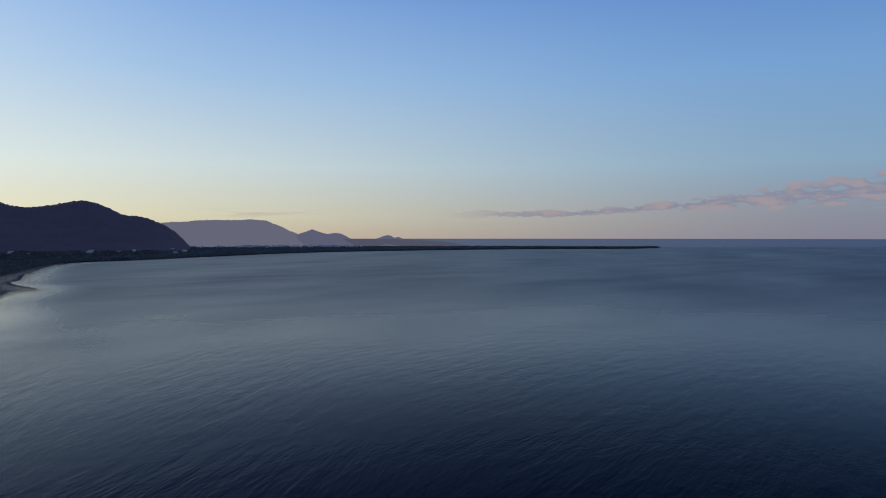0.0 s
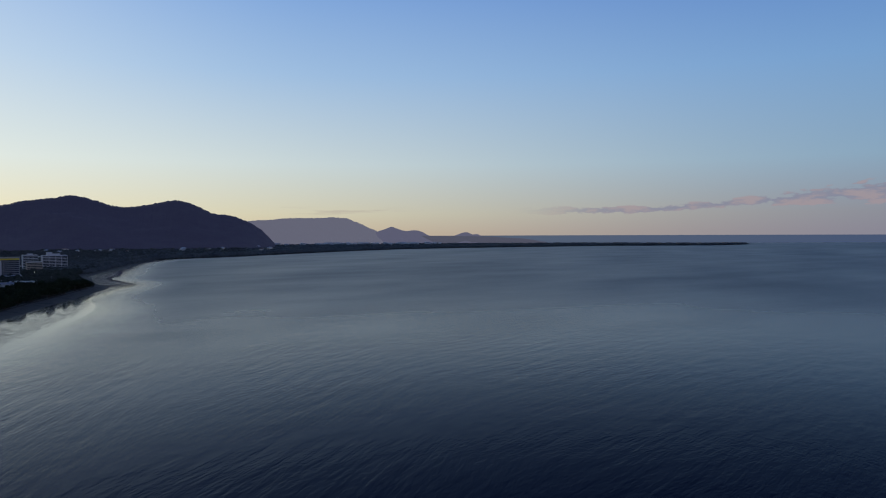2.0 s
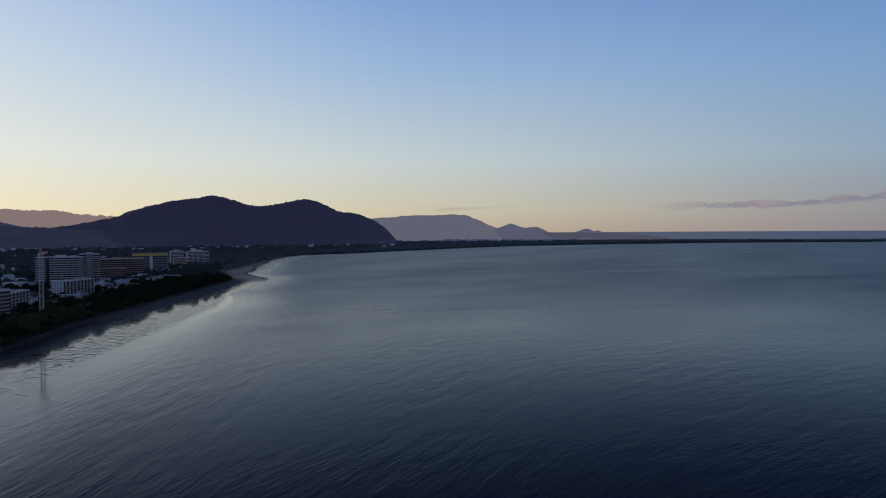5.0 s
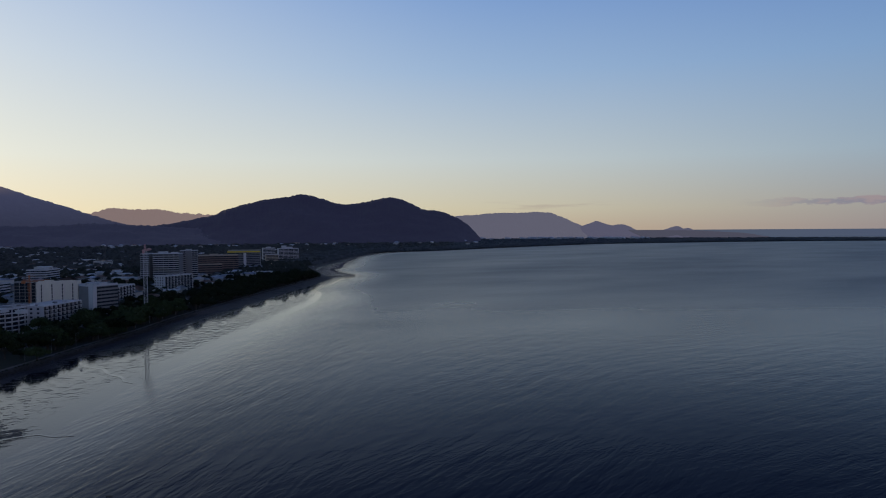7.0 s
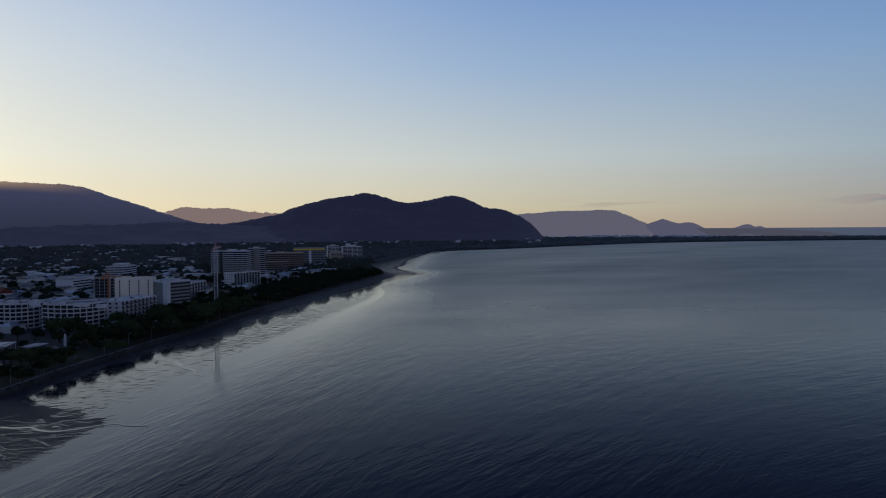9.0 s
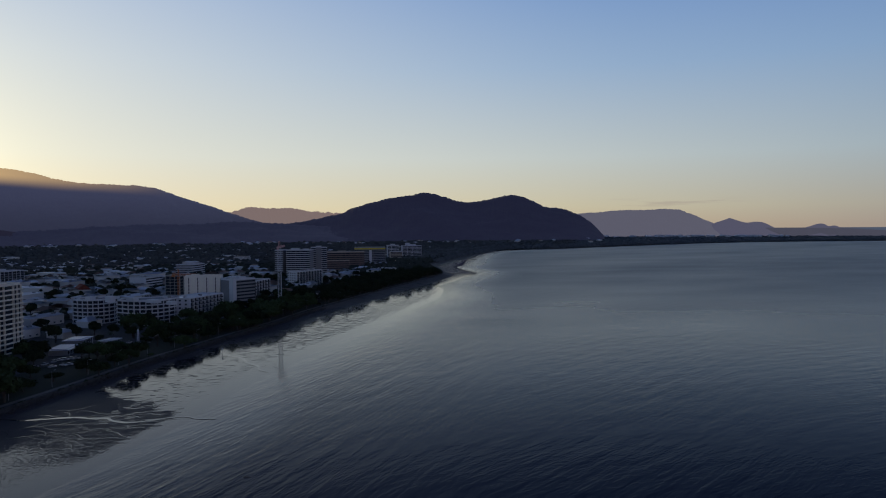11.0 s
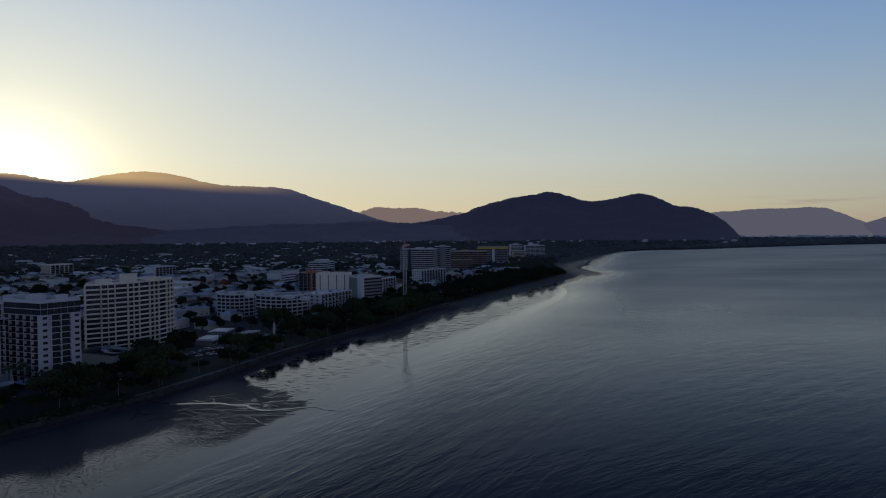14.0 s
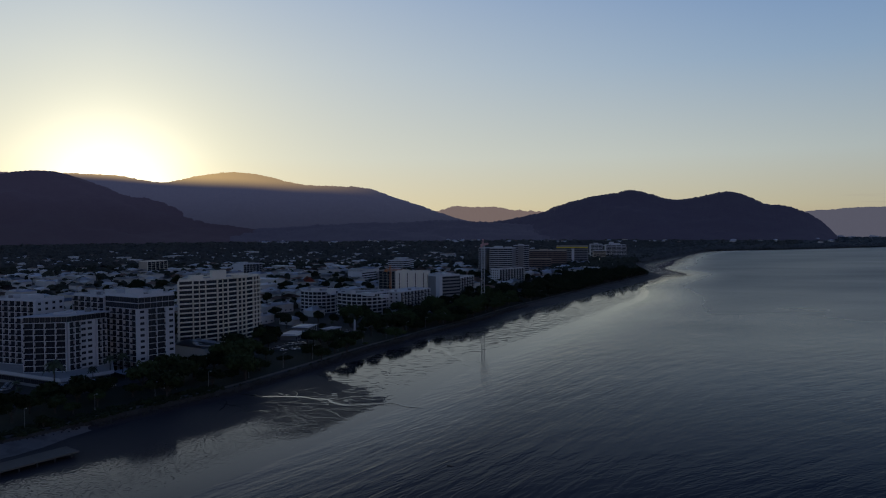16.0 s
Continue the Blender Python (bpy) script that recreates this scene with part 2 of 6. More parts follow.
def mud_material():
    """Tidal mud: ripples of dull silt between films of still water."""
    m = bpy.data.materials.new("wet_mud")
    m.use_nodes = True
    nt = m.node_tree
    N, L = nt.nodes.new, nt.links.new
    p = nt.nodes["Principled BSDF"]
    pos = N("ShaderNodeNewGeometry").outputs["Position"]

    def tex(angle, sx, sy, scale, detail):
        r, s, n = N("ShaderNodeMapping"), N("ShaderNodeMapping"), N("ShaderNodeTexNoise")
        r.inputs["Rotation"].default_value = (0, 0, radians(angle))
        s.inputs["Scale"].default_value = (sx, sy, 1)
        n.inputs["Scale"].default_value, n.inputs["Detail"].default_value = scale, detail
        n.inputs["Roughness"].default_value = 0.74
        L(pos, r.inputs[0])
        L(r.outputs[0], s.inputs[0])
        L(s.outputs[0], n.inputs["Vector"])
        return n.outputs["Fac"]

    streak = tex(-50, 0.36, 1.0, 0.38, 7)
    speckle = tex(-60, 0.75, 1.0, 1.35, 4)
    grain = tex(-50, 0.5, 1, 1.8, 4)
    att = N("ShaderNodeAttribute")
    att.attribute_name = "wetness"

    def calc(op, a, b, clamp=False):
        n = N("ShaderNodeMath")
        n.operation, n.use_clamp = op, clamp
        for i, x in enumerate((a, b)):
            if isinstance(x, (int, float)):
                n.inputs[i].default_value = x
            else:
                L(x, n.inputs[i])
        return n.outputs[0]

    sep = N("ShaderNodeSeparateXYZ")
    L(pos, sep.inputs[0])
    north = N("ShaderNodeMapRange")
    north.inputs[1].default_value, north.inputs[2].default_value = 118, 170
    L(sep.outputs[1], north.inputs[0])
    kind = N("ShaderNodeMix")
    L(north.outputs[0], kind.inputs[0])
    L(speckle, kind.inputs[2])
    L(calc("ADD", calc("MULTIPLY", streak, 0.7), calc("MULTIPLY", speckle, 0.3)), kind.inputs[3])
    mixd = calc("ADD", kind.outputs[0], calc("MULTIPLY", att.outputs["Fac"], 0.44))
    wet = N("ShaderNodeMapRange")
    wet.inputs[1].default_value, wet.inputs[2].default_value = MUD_WET
    L(mixd, wet.inputs[0])
    rr = N("ShaderNodeMapRange")
    rr.inputs[3].default_value, rr.inputs[4].default_value = 0.62, 0.05
    L(wet.outputs[0], rr.inputs[0])
    L(rr.outputs[0], p.inputs["Roughness"])
    mx = N("ShaderNodeMix")
    mx.data_type = "RGBA"
    L(wet.outputs[0], mx.inputs[0])
    mx.inputs[6].default_value, mx.inputs[7].default_value = (0.052, 0.046, 0.050, 1), (0.012, 0.014, 0.026, 1)
    L(mx.outputs[2], p.inputs["Base Color"])
    b = N("ShaderNodeBump")
    b.inputs["Distance"].default_value = 0.16
    bs = N("ShaderNodeMapRange")
    bs.inputs[3].default_value, bs.inputs[4].default_value = 0.8, 0.05
    L(wet.outputs[0], bs.inputs[0])
    L(bs.outputs[0], b.inputs["Strength"])
    L(calc("ADD", streak, calc("MULTIPLY", grain, 0.5)), b.inputs["Height"])
    L(b.outputs[0], p.inputs["Normal"])
    p.inputs["IOR"].default_value = 1.36
    gl = N("ShaderNodeMapRange")
    gl.inputs[3].default_value, gl.inputs[4].default_value = 0.14, 0.19
    L(wet.outputs[0], gl.inputs[0])
    L(gl.outputs[0], p.inputs["Specular IOR Level"])
    return m


SWELL = (0.30, 0.12, 0.075, 0.045)      # metres, from the long crests to the chop
LAP = 0.032
SEA_BODY = (0.008, 0.012, 0.034)
SEA_ROUGH = (0.14, 0.37)             # by the shoal, far out
SEA_GLOSS = (0.02, 0.30)              # smooth water, wind-ruffled water far out
SHOAL_GLOSS = 0.24
MUD_WET = (0.69, 0.74)
SEA, MUD = sea_material(), mud_material()
STILL = material("still_water", (0.025, 0.027, 0.032), 0.06, 0.1, 0.2, 2.0, 0.03, spec=0.22)
GROUND = material("town_ground", (0.036, 0.037, 0.038), 0.95, 0.5, 0.02, 0.5, 0.3, second=(0.045, 0.044, 0.044), coord="Position")
GRASS = material("lawn", (0.014, 0.020, 0.009), 0.95, 0.35, 0.08, 3.0, 0.4, coord="Position")
SAND = material("beach_sand", (0.17, 0.155, 0.15), 0.85, 0.25, 0.12, 3.0, 0.3, coord="Position", second=(0.12, 0.11, 0.105))
SAND_FAR = material("brown_beach_sand", (0.090, 0.078, 0.068), 0.9, 0.3, 0.06, 2.0, 0.3, coord="Position", second=(0.050, 0.045, 0.042))
ROCK = material("seawall_stone", (0.045, 0.043, 0.041), 0.95, 0.5, 0.6, 4.0, 0.8, coord="Position")
PATH = material("path_concrete", (0.12, 0.108, 0.096), 0.9, 0.2, 0.2, 4.0, 0.2, coord="Position")
ASPHALT = material("asphalt", (0.05, 0.05, 0.052), 0.9, 0.3, 0.15, 5.0, 0.2, coord="Position")
LEAF = material("leaves", (0.034, 0.050, 0.020), 0.75, 0.5, 0.5, 3.0, 0.0, per_object=0.7, spec=0.1)
LEAF_FAR = material("grove_leaves", (0.026, 0.036, 0.018), 0.75, 0.5, 0.2, 1.5, 0.0, spec=0.1, coord="Position")
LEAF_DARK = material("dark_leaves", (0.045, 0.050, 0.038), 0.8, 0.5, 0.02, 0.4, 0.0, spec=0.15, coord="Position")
# Far woods and mangroves: distance haze painted in as a paler, greyer base colour.
HAZY_WOOD = material("far_hazed_leaves", (0.085, 0.088, 0.082), 0.85, 0.5, 0.02, 0.4, 0.0, spec=0.1, coord="Position")
MANGROVE = material("hazed_mangrove_leaves", (0.110, 0.120, 0.120), 0.8, 0.5, 0.02, 0.4, 0.0, spec=0.15, coord="Position")
PALM_LEAF = material("palm_leaves", (0.030, 0.045, 0.018), 0.55, 0.4, 0.6, 3.0, 0.0, per_object=0.4)
BARK = material("bark", (0.060, 0.050, 0.040), 0.9, 0.35, 1.5, 8.0, 0.6)
CREAM = material("cream_render", (0.80, 0.74, 0.62), 0.85, 0.10, 0.12, 2.0, 0.05, stretch=(1, 1, 0.4))
WHITE = material("white_render", (0.58, 0.59, 0.61), 0.8, 0.08, 0.12, 2.0, 0.05, stretch=(1, 1, 0.4))
PALE = material("pale_grey_render", (0.52, 0.53, 0.55), 0.8, 0.10, 0.12, 2.0, 0.05, stretch=(1, 1, 0.4))
GREY = material("grey_render", (0.22, 0.225, 0.235), 0.85, 0.15, 0.12, 2.0, 0.05)
TAN = material("tan_render", (0.42, 0.36, 0.29), 0.85, 0.12, 0.12, 2.0, 0.05)
BRICK = material("brown_brick", (0.22, 0.165, 0.14), 0.9, 0.2, 0.2, 3.0, 0.15)
CONCRETE = material("raw_concrete", (0.36, 0.35, 0.33), 0.9, 0.2, 0.15, 2.5, 0.15)
YELLOW = material("yellow_panel", (0.72, 0.55, 0.03), 0.6, 0.1, 0.2, 2.0, 0.0)
FRAME = material("dark_frame", (0.06, 0.06, 0.065), 0.5, 0.2, 0.5, 3.0, 0.0)
GLASS = material("window_glass", (0.026, 0.032, 0.042), 0.08, 0.2, 0.3, 1.0, 0.0, spec=0.3)
ROOF_METAL = material("pale_metal_roof", (0.56, 0.59, 0.64), 0.5, 0.18, 0.15, 2.0, 0.05, per_object=0.9)
ROOF_BLUE = material("blue_metal_roof", (0.21, 0.28, 0.43), 0.4, 0.12, 0.15, 2.0, 0.05)
ROOF_TILE = material("tile_roof", (0.20, 0.13, 0.10), 0.85, 0.35, 0.3, 5.0, 0.3, per_object=0.8)
ROOF_RED = material("red_roof", (0.30, 0.07, 0.045), 0.75, 0.2, 0.3, 4.0, 0.2)
WALLS = material("house_render", (0.55, 0.53, 0.50), 0.85, 0.15, 0.2, 2.0, 0.05, per_object=1.2)
LAMP = material("lit_lamp", (0.9, 0.85, 0.7), 0.5, 0.05, 1.0, 2.0, 0.0, glow=(3.5, 3.0, 2.2))
PALE_STEEL = material("pale_painted_steel", (0.55, 0.56, 0.57), 0.5, 0.15, 0.5, 4.0, 0.0)
STEEL = material("galvanised_steel", (0.24, 0.245, 0.25), 0.5, 0.15, 0.5, 4.0, 0.0, metal=0.5)
ORANGE = material("orange_steel", (0.50, 0.17, 0.05), 0.55, 0.2, 0.5, 4.0, 0.0)
CRANE_RED = material("red_white_steel", (0.62, 0.35, 0.33), 0.5, 0.3, 0.5, 1.0, 0.0)
CANVAS = material("pale_canvas", (0.36, 0.41, 0.52), 0.8, 0.1, 0.4, 4.0, 0.05)
CAR_PAINT = material("car_paint", (0.45, 0.46, 0.48), 0.3, 0.15, 0.5, 2.0, 0.0, per_object=1.6)
RUBBER = material("tyre_rubber", (0.02, 0.02, 0.02), 0.9, 0.2, 2.0, 9.0, 0.1)
# Each hill's glow colour paints distance haze into its emission.
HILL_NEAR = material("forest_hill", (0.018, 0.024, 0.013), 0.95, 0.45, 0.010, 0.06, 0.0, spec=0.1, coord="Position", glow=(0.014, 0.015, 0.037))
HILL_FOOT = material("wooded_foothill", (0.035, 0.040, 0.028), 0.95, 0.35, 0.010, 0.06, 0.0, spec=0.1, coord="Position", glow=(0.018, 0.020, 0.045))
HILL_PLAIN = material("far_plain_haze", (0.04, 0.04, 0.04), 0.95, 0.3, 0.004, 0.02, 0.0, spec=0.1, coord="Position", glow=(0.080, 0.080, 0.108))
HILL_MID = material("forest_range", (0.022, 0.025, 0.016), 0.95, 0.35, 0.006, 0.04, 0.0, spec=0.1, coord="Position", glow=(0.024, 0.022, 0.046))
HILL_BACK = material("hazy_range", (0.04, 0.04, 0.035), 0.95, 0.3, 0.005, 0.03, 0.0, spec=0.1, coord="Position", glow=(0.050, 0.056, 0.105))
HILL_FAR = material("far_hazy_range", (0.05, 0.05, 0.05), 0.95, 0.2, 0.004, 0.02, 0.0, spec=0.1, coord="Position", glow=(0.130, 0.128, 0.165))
# sunset warmth is put into this range's haze colour
HILL_WARM = material("far_warm_haze", (0.05, 0.05, 0.05), 0.95, 0.2, 0.004, 0.02, 0.0, spec=0.1, coord="Position", glow=(0.25, 0.185, 0.165))
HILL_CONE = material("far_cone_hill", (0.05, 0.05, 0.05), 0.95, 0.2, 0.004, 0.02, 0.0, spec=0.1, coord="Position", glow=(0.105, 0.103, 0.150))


def paint_lit_haze(m):
    """Paints sunlit haze into the far range's emission where sun tops the neighbouring ridge."""
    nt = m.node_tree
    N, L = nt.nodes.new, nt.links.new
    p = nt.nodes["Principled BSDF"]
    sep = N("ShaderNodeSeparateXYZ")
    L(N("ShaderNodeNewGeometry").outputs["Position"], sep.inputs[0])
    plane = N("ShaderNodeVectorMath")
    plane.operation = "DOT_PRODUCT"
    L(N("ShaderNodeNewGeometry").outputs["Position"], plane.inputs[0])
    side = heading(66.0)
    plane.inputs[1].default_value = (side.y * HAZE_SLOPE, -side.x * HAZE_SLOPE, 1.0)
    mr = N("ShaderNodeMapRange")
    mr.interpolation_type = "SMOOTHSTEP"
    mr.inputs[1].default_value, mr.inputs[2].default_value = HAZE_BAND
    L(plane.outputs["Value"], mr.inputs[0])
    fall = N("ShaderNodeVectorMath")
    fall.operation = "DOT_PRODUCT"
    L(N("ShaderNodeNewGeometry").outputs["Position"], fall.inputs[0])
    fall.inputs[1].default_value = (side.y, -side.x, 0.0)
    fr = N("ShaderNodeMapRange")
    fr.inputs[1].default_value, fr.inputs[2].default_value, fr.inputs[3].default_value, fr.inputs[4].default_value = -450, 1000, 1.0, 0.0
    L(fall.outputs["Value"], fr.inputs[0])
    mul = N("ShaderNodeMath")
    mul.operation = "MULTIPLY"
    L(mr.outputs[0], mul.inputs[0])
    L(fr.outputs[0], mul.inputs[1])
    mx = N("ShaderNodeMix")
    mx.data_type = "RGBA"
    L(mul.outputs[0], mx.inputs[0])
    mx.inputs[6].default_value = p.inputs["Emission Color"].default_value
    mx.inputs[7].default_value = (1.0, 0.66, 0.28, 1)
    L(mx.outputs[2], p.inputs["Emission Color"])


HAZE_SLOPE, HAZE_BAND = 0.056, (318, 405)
paint_lit_haze(HILL_BACK)


def dim_haze_below(m, low):
    """Dims the haze painted into the range's emission towards its foot."""
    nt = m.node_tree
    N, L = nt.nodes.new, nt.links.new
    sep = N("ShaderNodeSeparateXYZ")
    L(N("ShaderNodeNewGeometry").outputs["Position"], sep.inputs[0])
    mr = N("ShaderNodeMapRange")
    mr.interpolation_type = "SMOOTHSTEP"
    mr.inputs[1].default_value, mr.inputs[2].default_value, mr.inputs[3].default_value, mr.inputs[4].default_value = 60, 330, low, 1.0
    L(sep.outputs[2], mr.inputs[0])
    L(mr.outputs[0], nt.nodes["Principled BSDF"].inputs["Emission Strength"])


dim_haze_below(HILL_BACK, 0.62)
dim_haze_below(HILL_MID, 0.70)


# ================= mesh helpers =================
def finish(name, bm, mat, smooth=False):
    me = bpy.data.meshes.new(name)
    bmesh.ops.recalc_face_normals(bm, faces=bm.faces)
    bm.to_mesh(me)
    bm.free()
    for m in (mat if isinstance(mat, (list, tuple)) else [mat]):
        me.materials.append(m)
    if smooth:
        me.polygons.foreach_set("use_smooth", [True] * len(me.polygons))
    return me


def part(name, bm, mat, parent, label="", smooth=False):
    """One mesh object under a thing or a part; bm may be a ready mesh."""
    me = finish(name, bm, mat, smooth) if isinstance(bm, bmesh.types.BMesh) else bm
    ob = new(name, me)
    ob.parent = parent
    return tagged(ob, label)


def raw(name, verts, faces, mat, smooth=False):
    me = bpy.data.meshes.new(name)
    me.from_pydata(verts, [], faces)
    me.update()
    for m in (mat if isinstance(mat, (list, tuple)) else [mat]):
        me.materials.append(m)
    if smooth:
        me.polygons.foreach_set("use_smooth", [True] * len(me.polygons))
    return me


def thing(name, at, turn, label, category, group="", kind=""):
    e = new(name)
    e.matrix_world = pose(*at, 0, 0, turn)
    return tagged(e, label, category, group, kind)


def box(bm, c, s, turn=0.0, mi=0):
    r = bmesh.ops.create_cube(bm, size=1.0, matrix=Matrix.Translation(c) @ Matrix.Rotation(turn, 4, "Z") @ Matrix.Diagonal((*s, 1)))
    if mi:
        for f in {f for v in r["verts"] for f in v.link_faces}:
            f.material_index = mi


def beam(bm, a, b, w, n=4):
    a, b = Vector(a), Vector(b)
    d = b - a
    m = Matrix.Translation((a + b) / 2) @ d.to_track_quat("Z", "Y").to_matrix().to_4x4()
    bmesh.ops.create_cone(bm, cap_ends=True, segments=n, radius1=w / 2, radius2=w / 2, depth=d.length, matrix=m)


def prism(bm, poly, z0, z1):
    lo = [bm.verts.new((x, y, z0)) for x, y in poly]
    hi = [bm.verts.new((x, y, z1)) for x, y in poly]
    n = len(poly)
    bm.faces.new(lo[::-1])
    bm.faces.new(hi)
    for i in range(n):
        bm.faces.new((lo[i], lo[(i + 1) % n], hi[(i + 1) % n], hi[i]))


def inset(poly, d):
    """The polygon moved in by d metres on all sides (poly runs counter-clockwise)."""
    out, n = [], len(poly)
    for i in range(n):
        p0, p1, p2 = (Vector(poly[j % n]) for j in (i - 1, i, i + 1))
        e0, e1 = (p1 - p0).normalized(), (p2 - p1).normalized()
        n0, n1 = Vector((-e0.y, e0.x)), Vector((-e1.y, e1.x))
        b = n0 + n1
        b = b / max(0.3, b.dot(n0))
        out.append(tuple(p1 + b * d))
    return out


def ccw(poly):
    a = sum(poly[i][0] * poly[(i + 1) % len(poly)][1] - poly[(i + 1) % len(poly)][0] * poly[i][1] for i in range(len(poly)))
    return list(poly) if a > 0 else list(poly)[::-1]


def along(pts, step):
    """Points at even steps on a line of corners, with headings."""
    out, carry = [], 0.0
    for a, b in zip(pts, pts[1:]):
        a, b = Vector(a), Vector(b)
        d = (b - a).length
        s = carry
        while s < d:
            q = a.lerp(b, s / d)
            out.append((q.x, q.y, math.atan2(b.y - a.y, b.x - a.x)))
            s += step
        carry = s - d
    return out


def curve2(pts, n=4):
    """A smooth line through corners (Catmull-Rom)."""
    p = [Vector(q) for q in pts]
    p = [p[0] * 2 - p[1]] + p + [p[-1] * 2 - p[-2]]
    out = []
    for i in range(1, len(p) - 2):
        for k in range(n):
            t = k / n
            out.append(tuple(0.5 * (2 * p[i] + (p[i + 1] - p[i - 1]) * t + (2 * p[i - 1] - 5 * p[i] + 4 * p[i + 1] - p[i + 2]) * t * t
                                    + (3 * p[i] - p[i - 1] - 3 * p[i + 1] + p[i + 2]) * t ** 3)))
    return out + [tuple(p[-2])]


def flat(name, poly, z, mat, skirt=0.0):
    bm = bmesh.new()
    vs = [bm.verts.new((x, y, z)) for x, y in poly]
    f = bm.faces.new(vs)
    f.normal_update()
    if f.normal.z < 0:
        f.normal_flip()
    if skirt:
        lo = [bm.verts.new((v.co.x, v.co.y, z - skirt)) for v in vs]
        for i in range(len(vs)):
            bm.faces.new((vs[i], vs[(i + 1) % len(vs)], lo[(i + 1) % len(vs)], lo[i]))
    bm.normal_update()
    bmesh.ops.triangulate(bm, faces=[f], ngon_method="EAR_CLIP")
    return finish(name, bm, mat)


def strip(name, line, offsets, mat, smooth=False):
    """A long ribbon along a line: offsets are (metres to the line's right, z)."""
    verts, faces = [], []
    k = len(offsets)
    for i, (x, y) in enumerate(line):
        a, b = Vector(line[max(0, i - 1)]), Vector(line[min(len(line) - 1, i + 1)])
        d = (b - a).normalized()
        r = Vector((d.y, -d.x))
        for o, z in offsets:
            verts.append((x + r.x * o, y + r.y * o, z))
    for i in range(len(line) - 1):
        for j in range(k - 1):
            q = i * k + j
            faces.append((q, q + 1, q + k + 1, q + k))
    return raw(name, verts, faces, mat, smooth)


rnd = random.Random(7)

# ================= sea, land, shore =================
SHORE = [(-262, -420), (-276, -160), (-288, 0), (-290.3, 42.5), (-294, 61), (-299.4, 82.8), (-306, 108), (-312, 135), (-321, 159),
         (-338, 198), (-351, 225), (-363, 252), (-374, 282), (-391, 325), (-419, 402), (-448, 469), (-472, 536), (-496, 605), (-532, 706), (-563, 806),
         (-612, 949)]
NORTH = [(-690, 1040), (-795, 1180), (-850, 1300), (-925, 1500), (-1010, 1720), (-1085, 1960), (-1085, 2110), (-990, 2280), (-851, 2752), (-625, 3318),
         (-250, 3698), (212, 4004), (558, 4176), (1085, 4268), (1405, 4560)]
COAST = curve2(SHORE, 3)[:-1] + curve2([SHORE[-1]] + NORTH, 4)
LAND_FAR = [(1300, 4660), (900, 4720), (300, 4880), (-120, 5400), (-800, 7800), (-7600, 7800), (-7600, -1500), (-500, -1500)]
EDGE = curve2([(-190, -420), (-196, -160), (-200, 0), (-204, 71), (-210, 95), (-221, 127), (-234, 157), (-243, 182), (-259, 212), (-283, 263), (-325, 366),
               (-356, 462), (-392, 560), (-424, 644), (-470, 725), (-512, 778), (-535, 850), (-566, 930), (-578, 985), (-606, 1040), (-655, 1085), (-720, 1160), (-745, 1230),
               (-790, 1310), (-850, 1420), (-900, 1530), (-1000, 1760), (-1075, 1990), (-1085, 2180)], 4)



def evened(line, n):
    """n points at even steps along a line."""
    p = np.array(line, dtype=float)
    d = np.concatenate([[0], np.cumsum(np.hypot(*np.diff(p, axis=0).T))])
    t = np.linspace(0, d[-1], n)
    return np.stack([np.interp(t, d, p[:, 0]), np.interp(t, d, p[:, 1])], -1)


def sheet(name, rows, mat, attr, values, z):
    """A sheet through rows of points with one number per point."""
    n = len(rows[0])
    verts = [(x, y, zz) for r, zz in zip(rows, z) for x, y in r]
    faces = [(i * n + j, i * n + j + 1, (i + 1) * n + j + 1, (i + 1) * n + j) for i in range(len(rows) - 1) for j in range(n - 1)]
    me = raw(name, verts, faces, mat)
    if me.polygons[0].normal.z < 0:
        me.flip_normals()
    at = me.attributes.new(attr, "FLOAT", "POINT")
    at.data.foreach_set("value", [float(v) for r in values for v in r])
    return me


sea_bm = bmesh.new()
bmesh.ops.create_grid(sea_bm, x_segments=24, y_segments=24, size=9000)
sea_me = finish("water", sea_bm, SEA)
at = sea_me.attributes.new("offshore", "FLOAT", "POINT")
at.data.foreach_set("value", [1.0] * len(sea_me.vertices))
sea = tagged(new("water", sea_me), "dark blue rippled sea in evening shade", "sea", kind="structure")
edge_pts = evened(EDGE, 160)
tang = np.gradient(edge_pts, axis=0)
tang = np.stack([np.convolve(np.pad(tang[:, i], 12, mode="edge"), np.ones(25) / 25, "valid") for i in (0, 1)], -1)
tang /= np.hypot(tang[:, 0], tang[:, 1])[:, None]
seaward = np.stack([tang[:, 1], -tang[:, 0]], -1)
steps = (0, 6, 13, 23, 38, 60, 90)
tagged(new("shallows", sheet("shallows", [edge_pts + seaward * d for d in steps], SEA, "offshore", [[min(1.0, (d / 90) ** 0.8)] * 160 for d in steps], [0.04, 0.04, 0.035, 0.03, 0.025, 0.02, 0.012])),
       "calm shallow water lapping along the mudflat", "shallows", kind="structure")
shore_pts = evened([p for p in COAST if p[1] < 2200], 160)


def ease(x, a, b):
    u = max(0.0, min(1.0, (x - a) / (b - a)))
    return u * u * (3 - 2 * u)


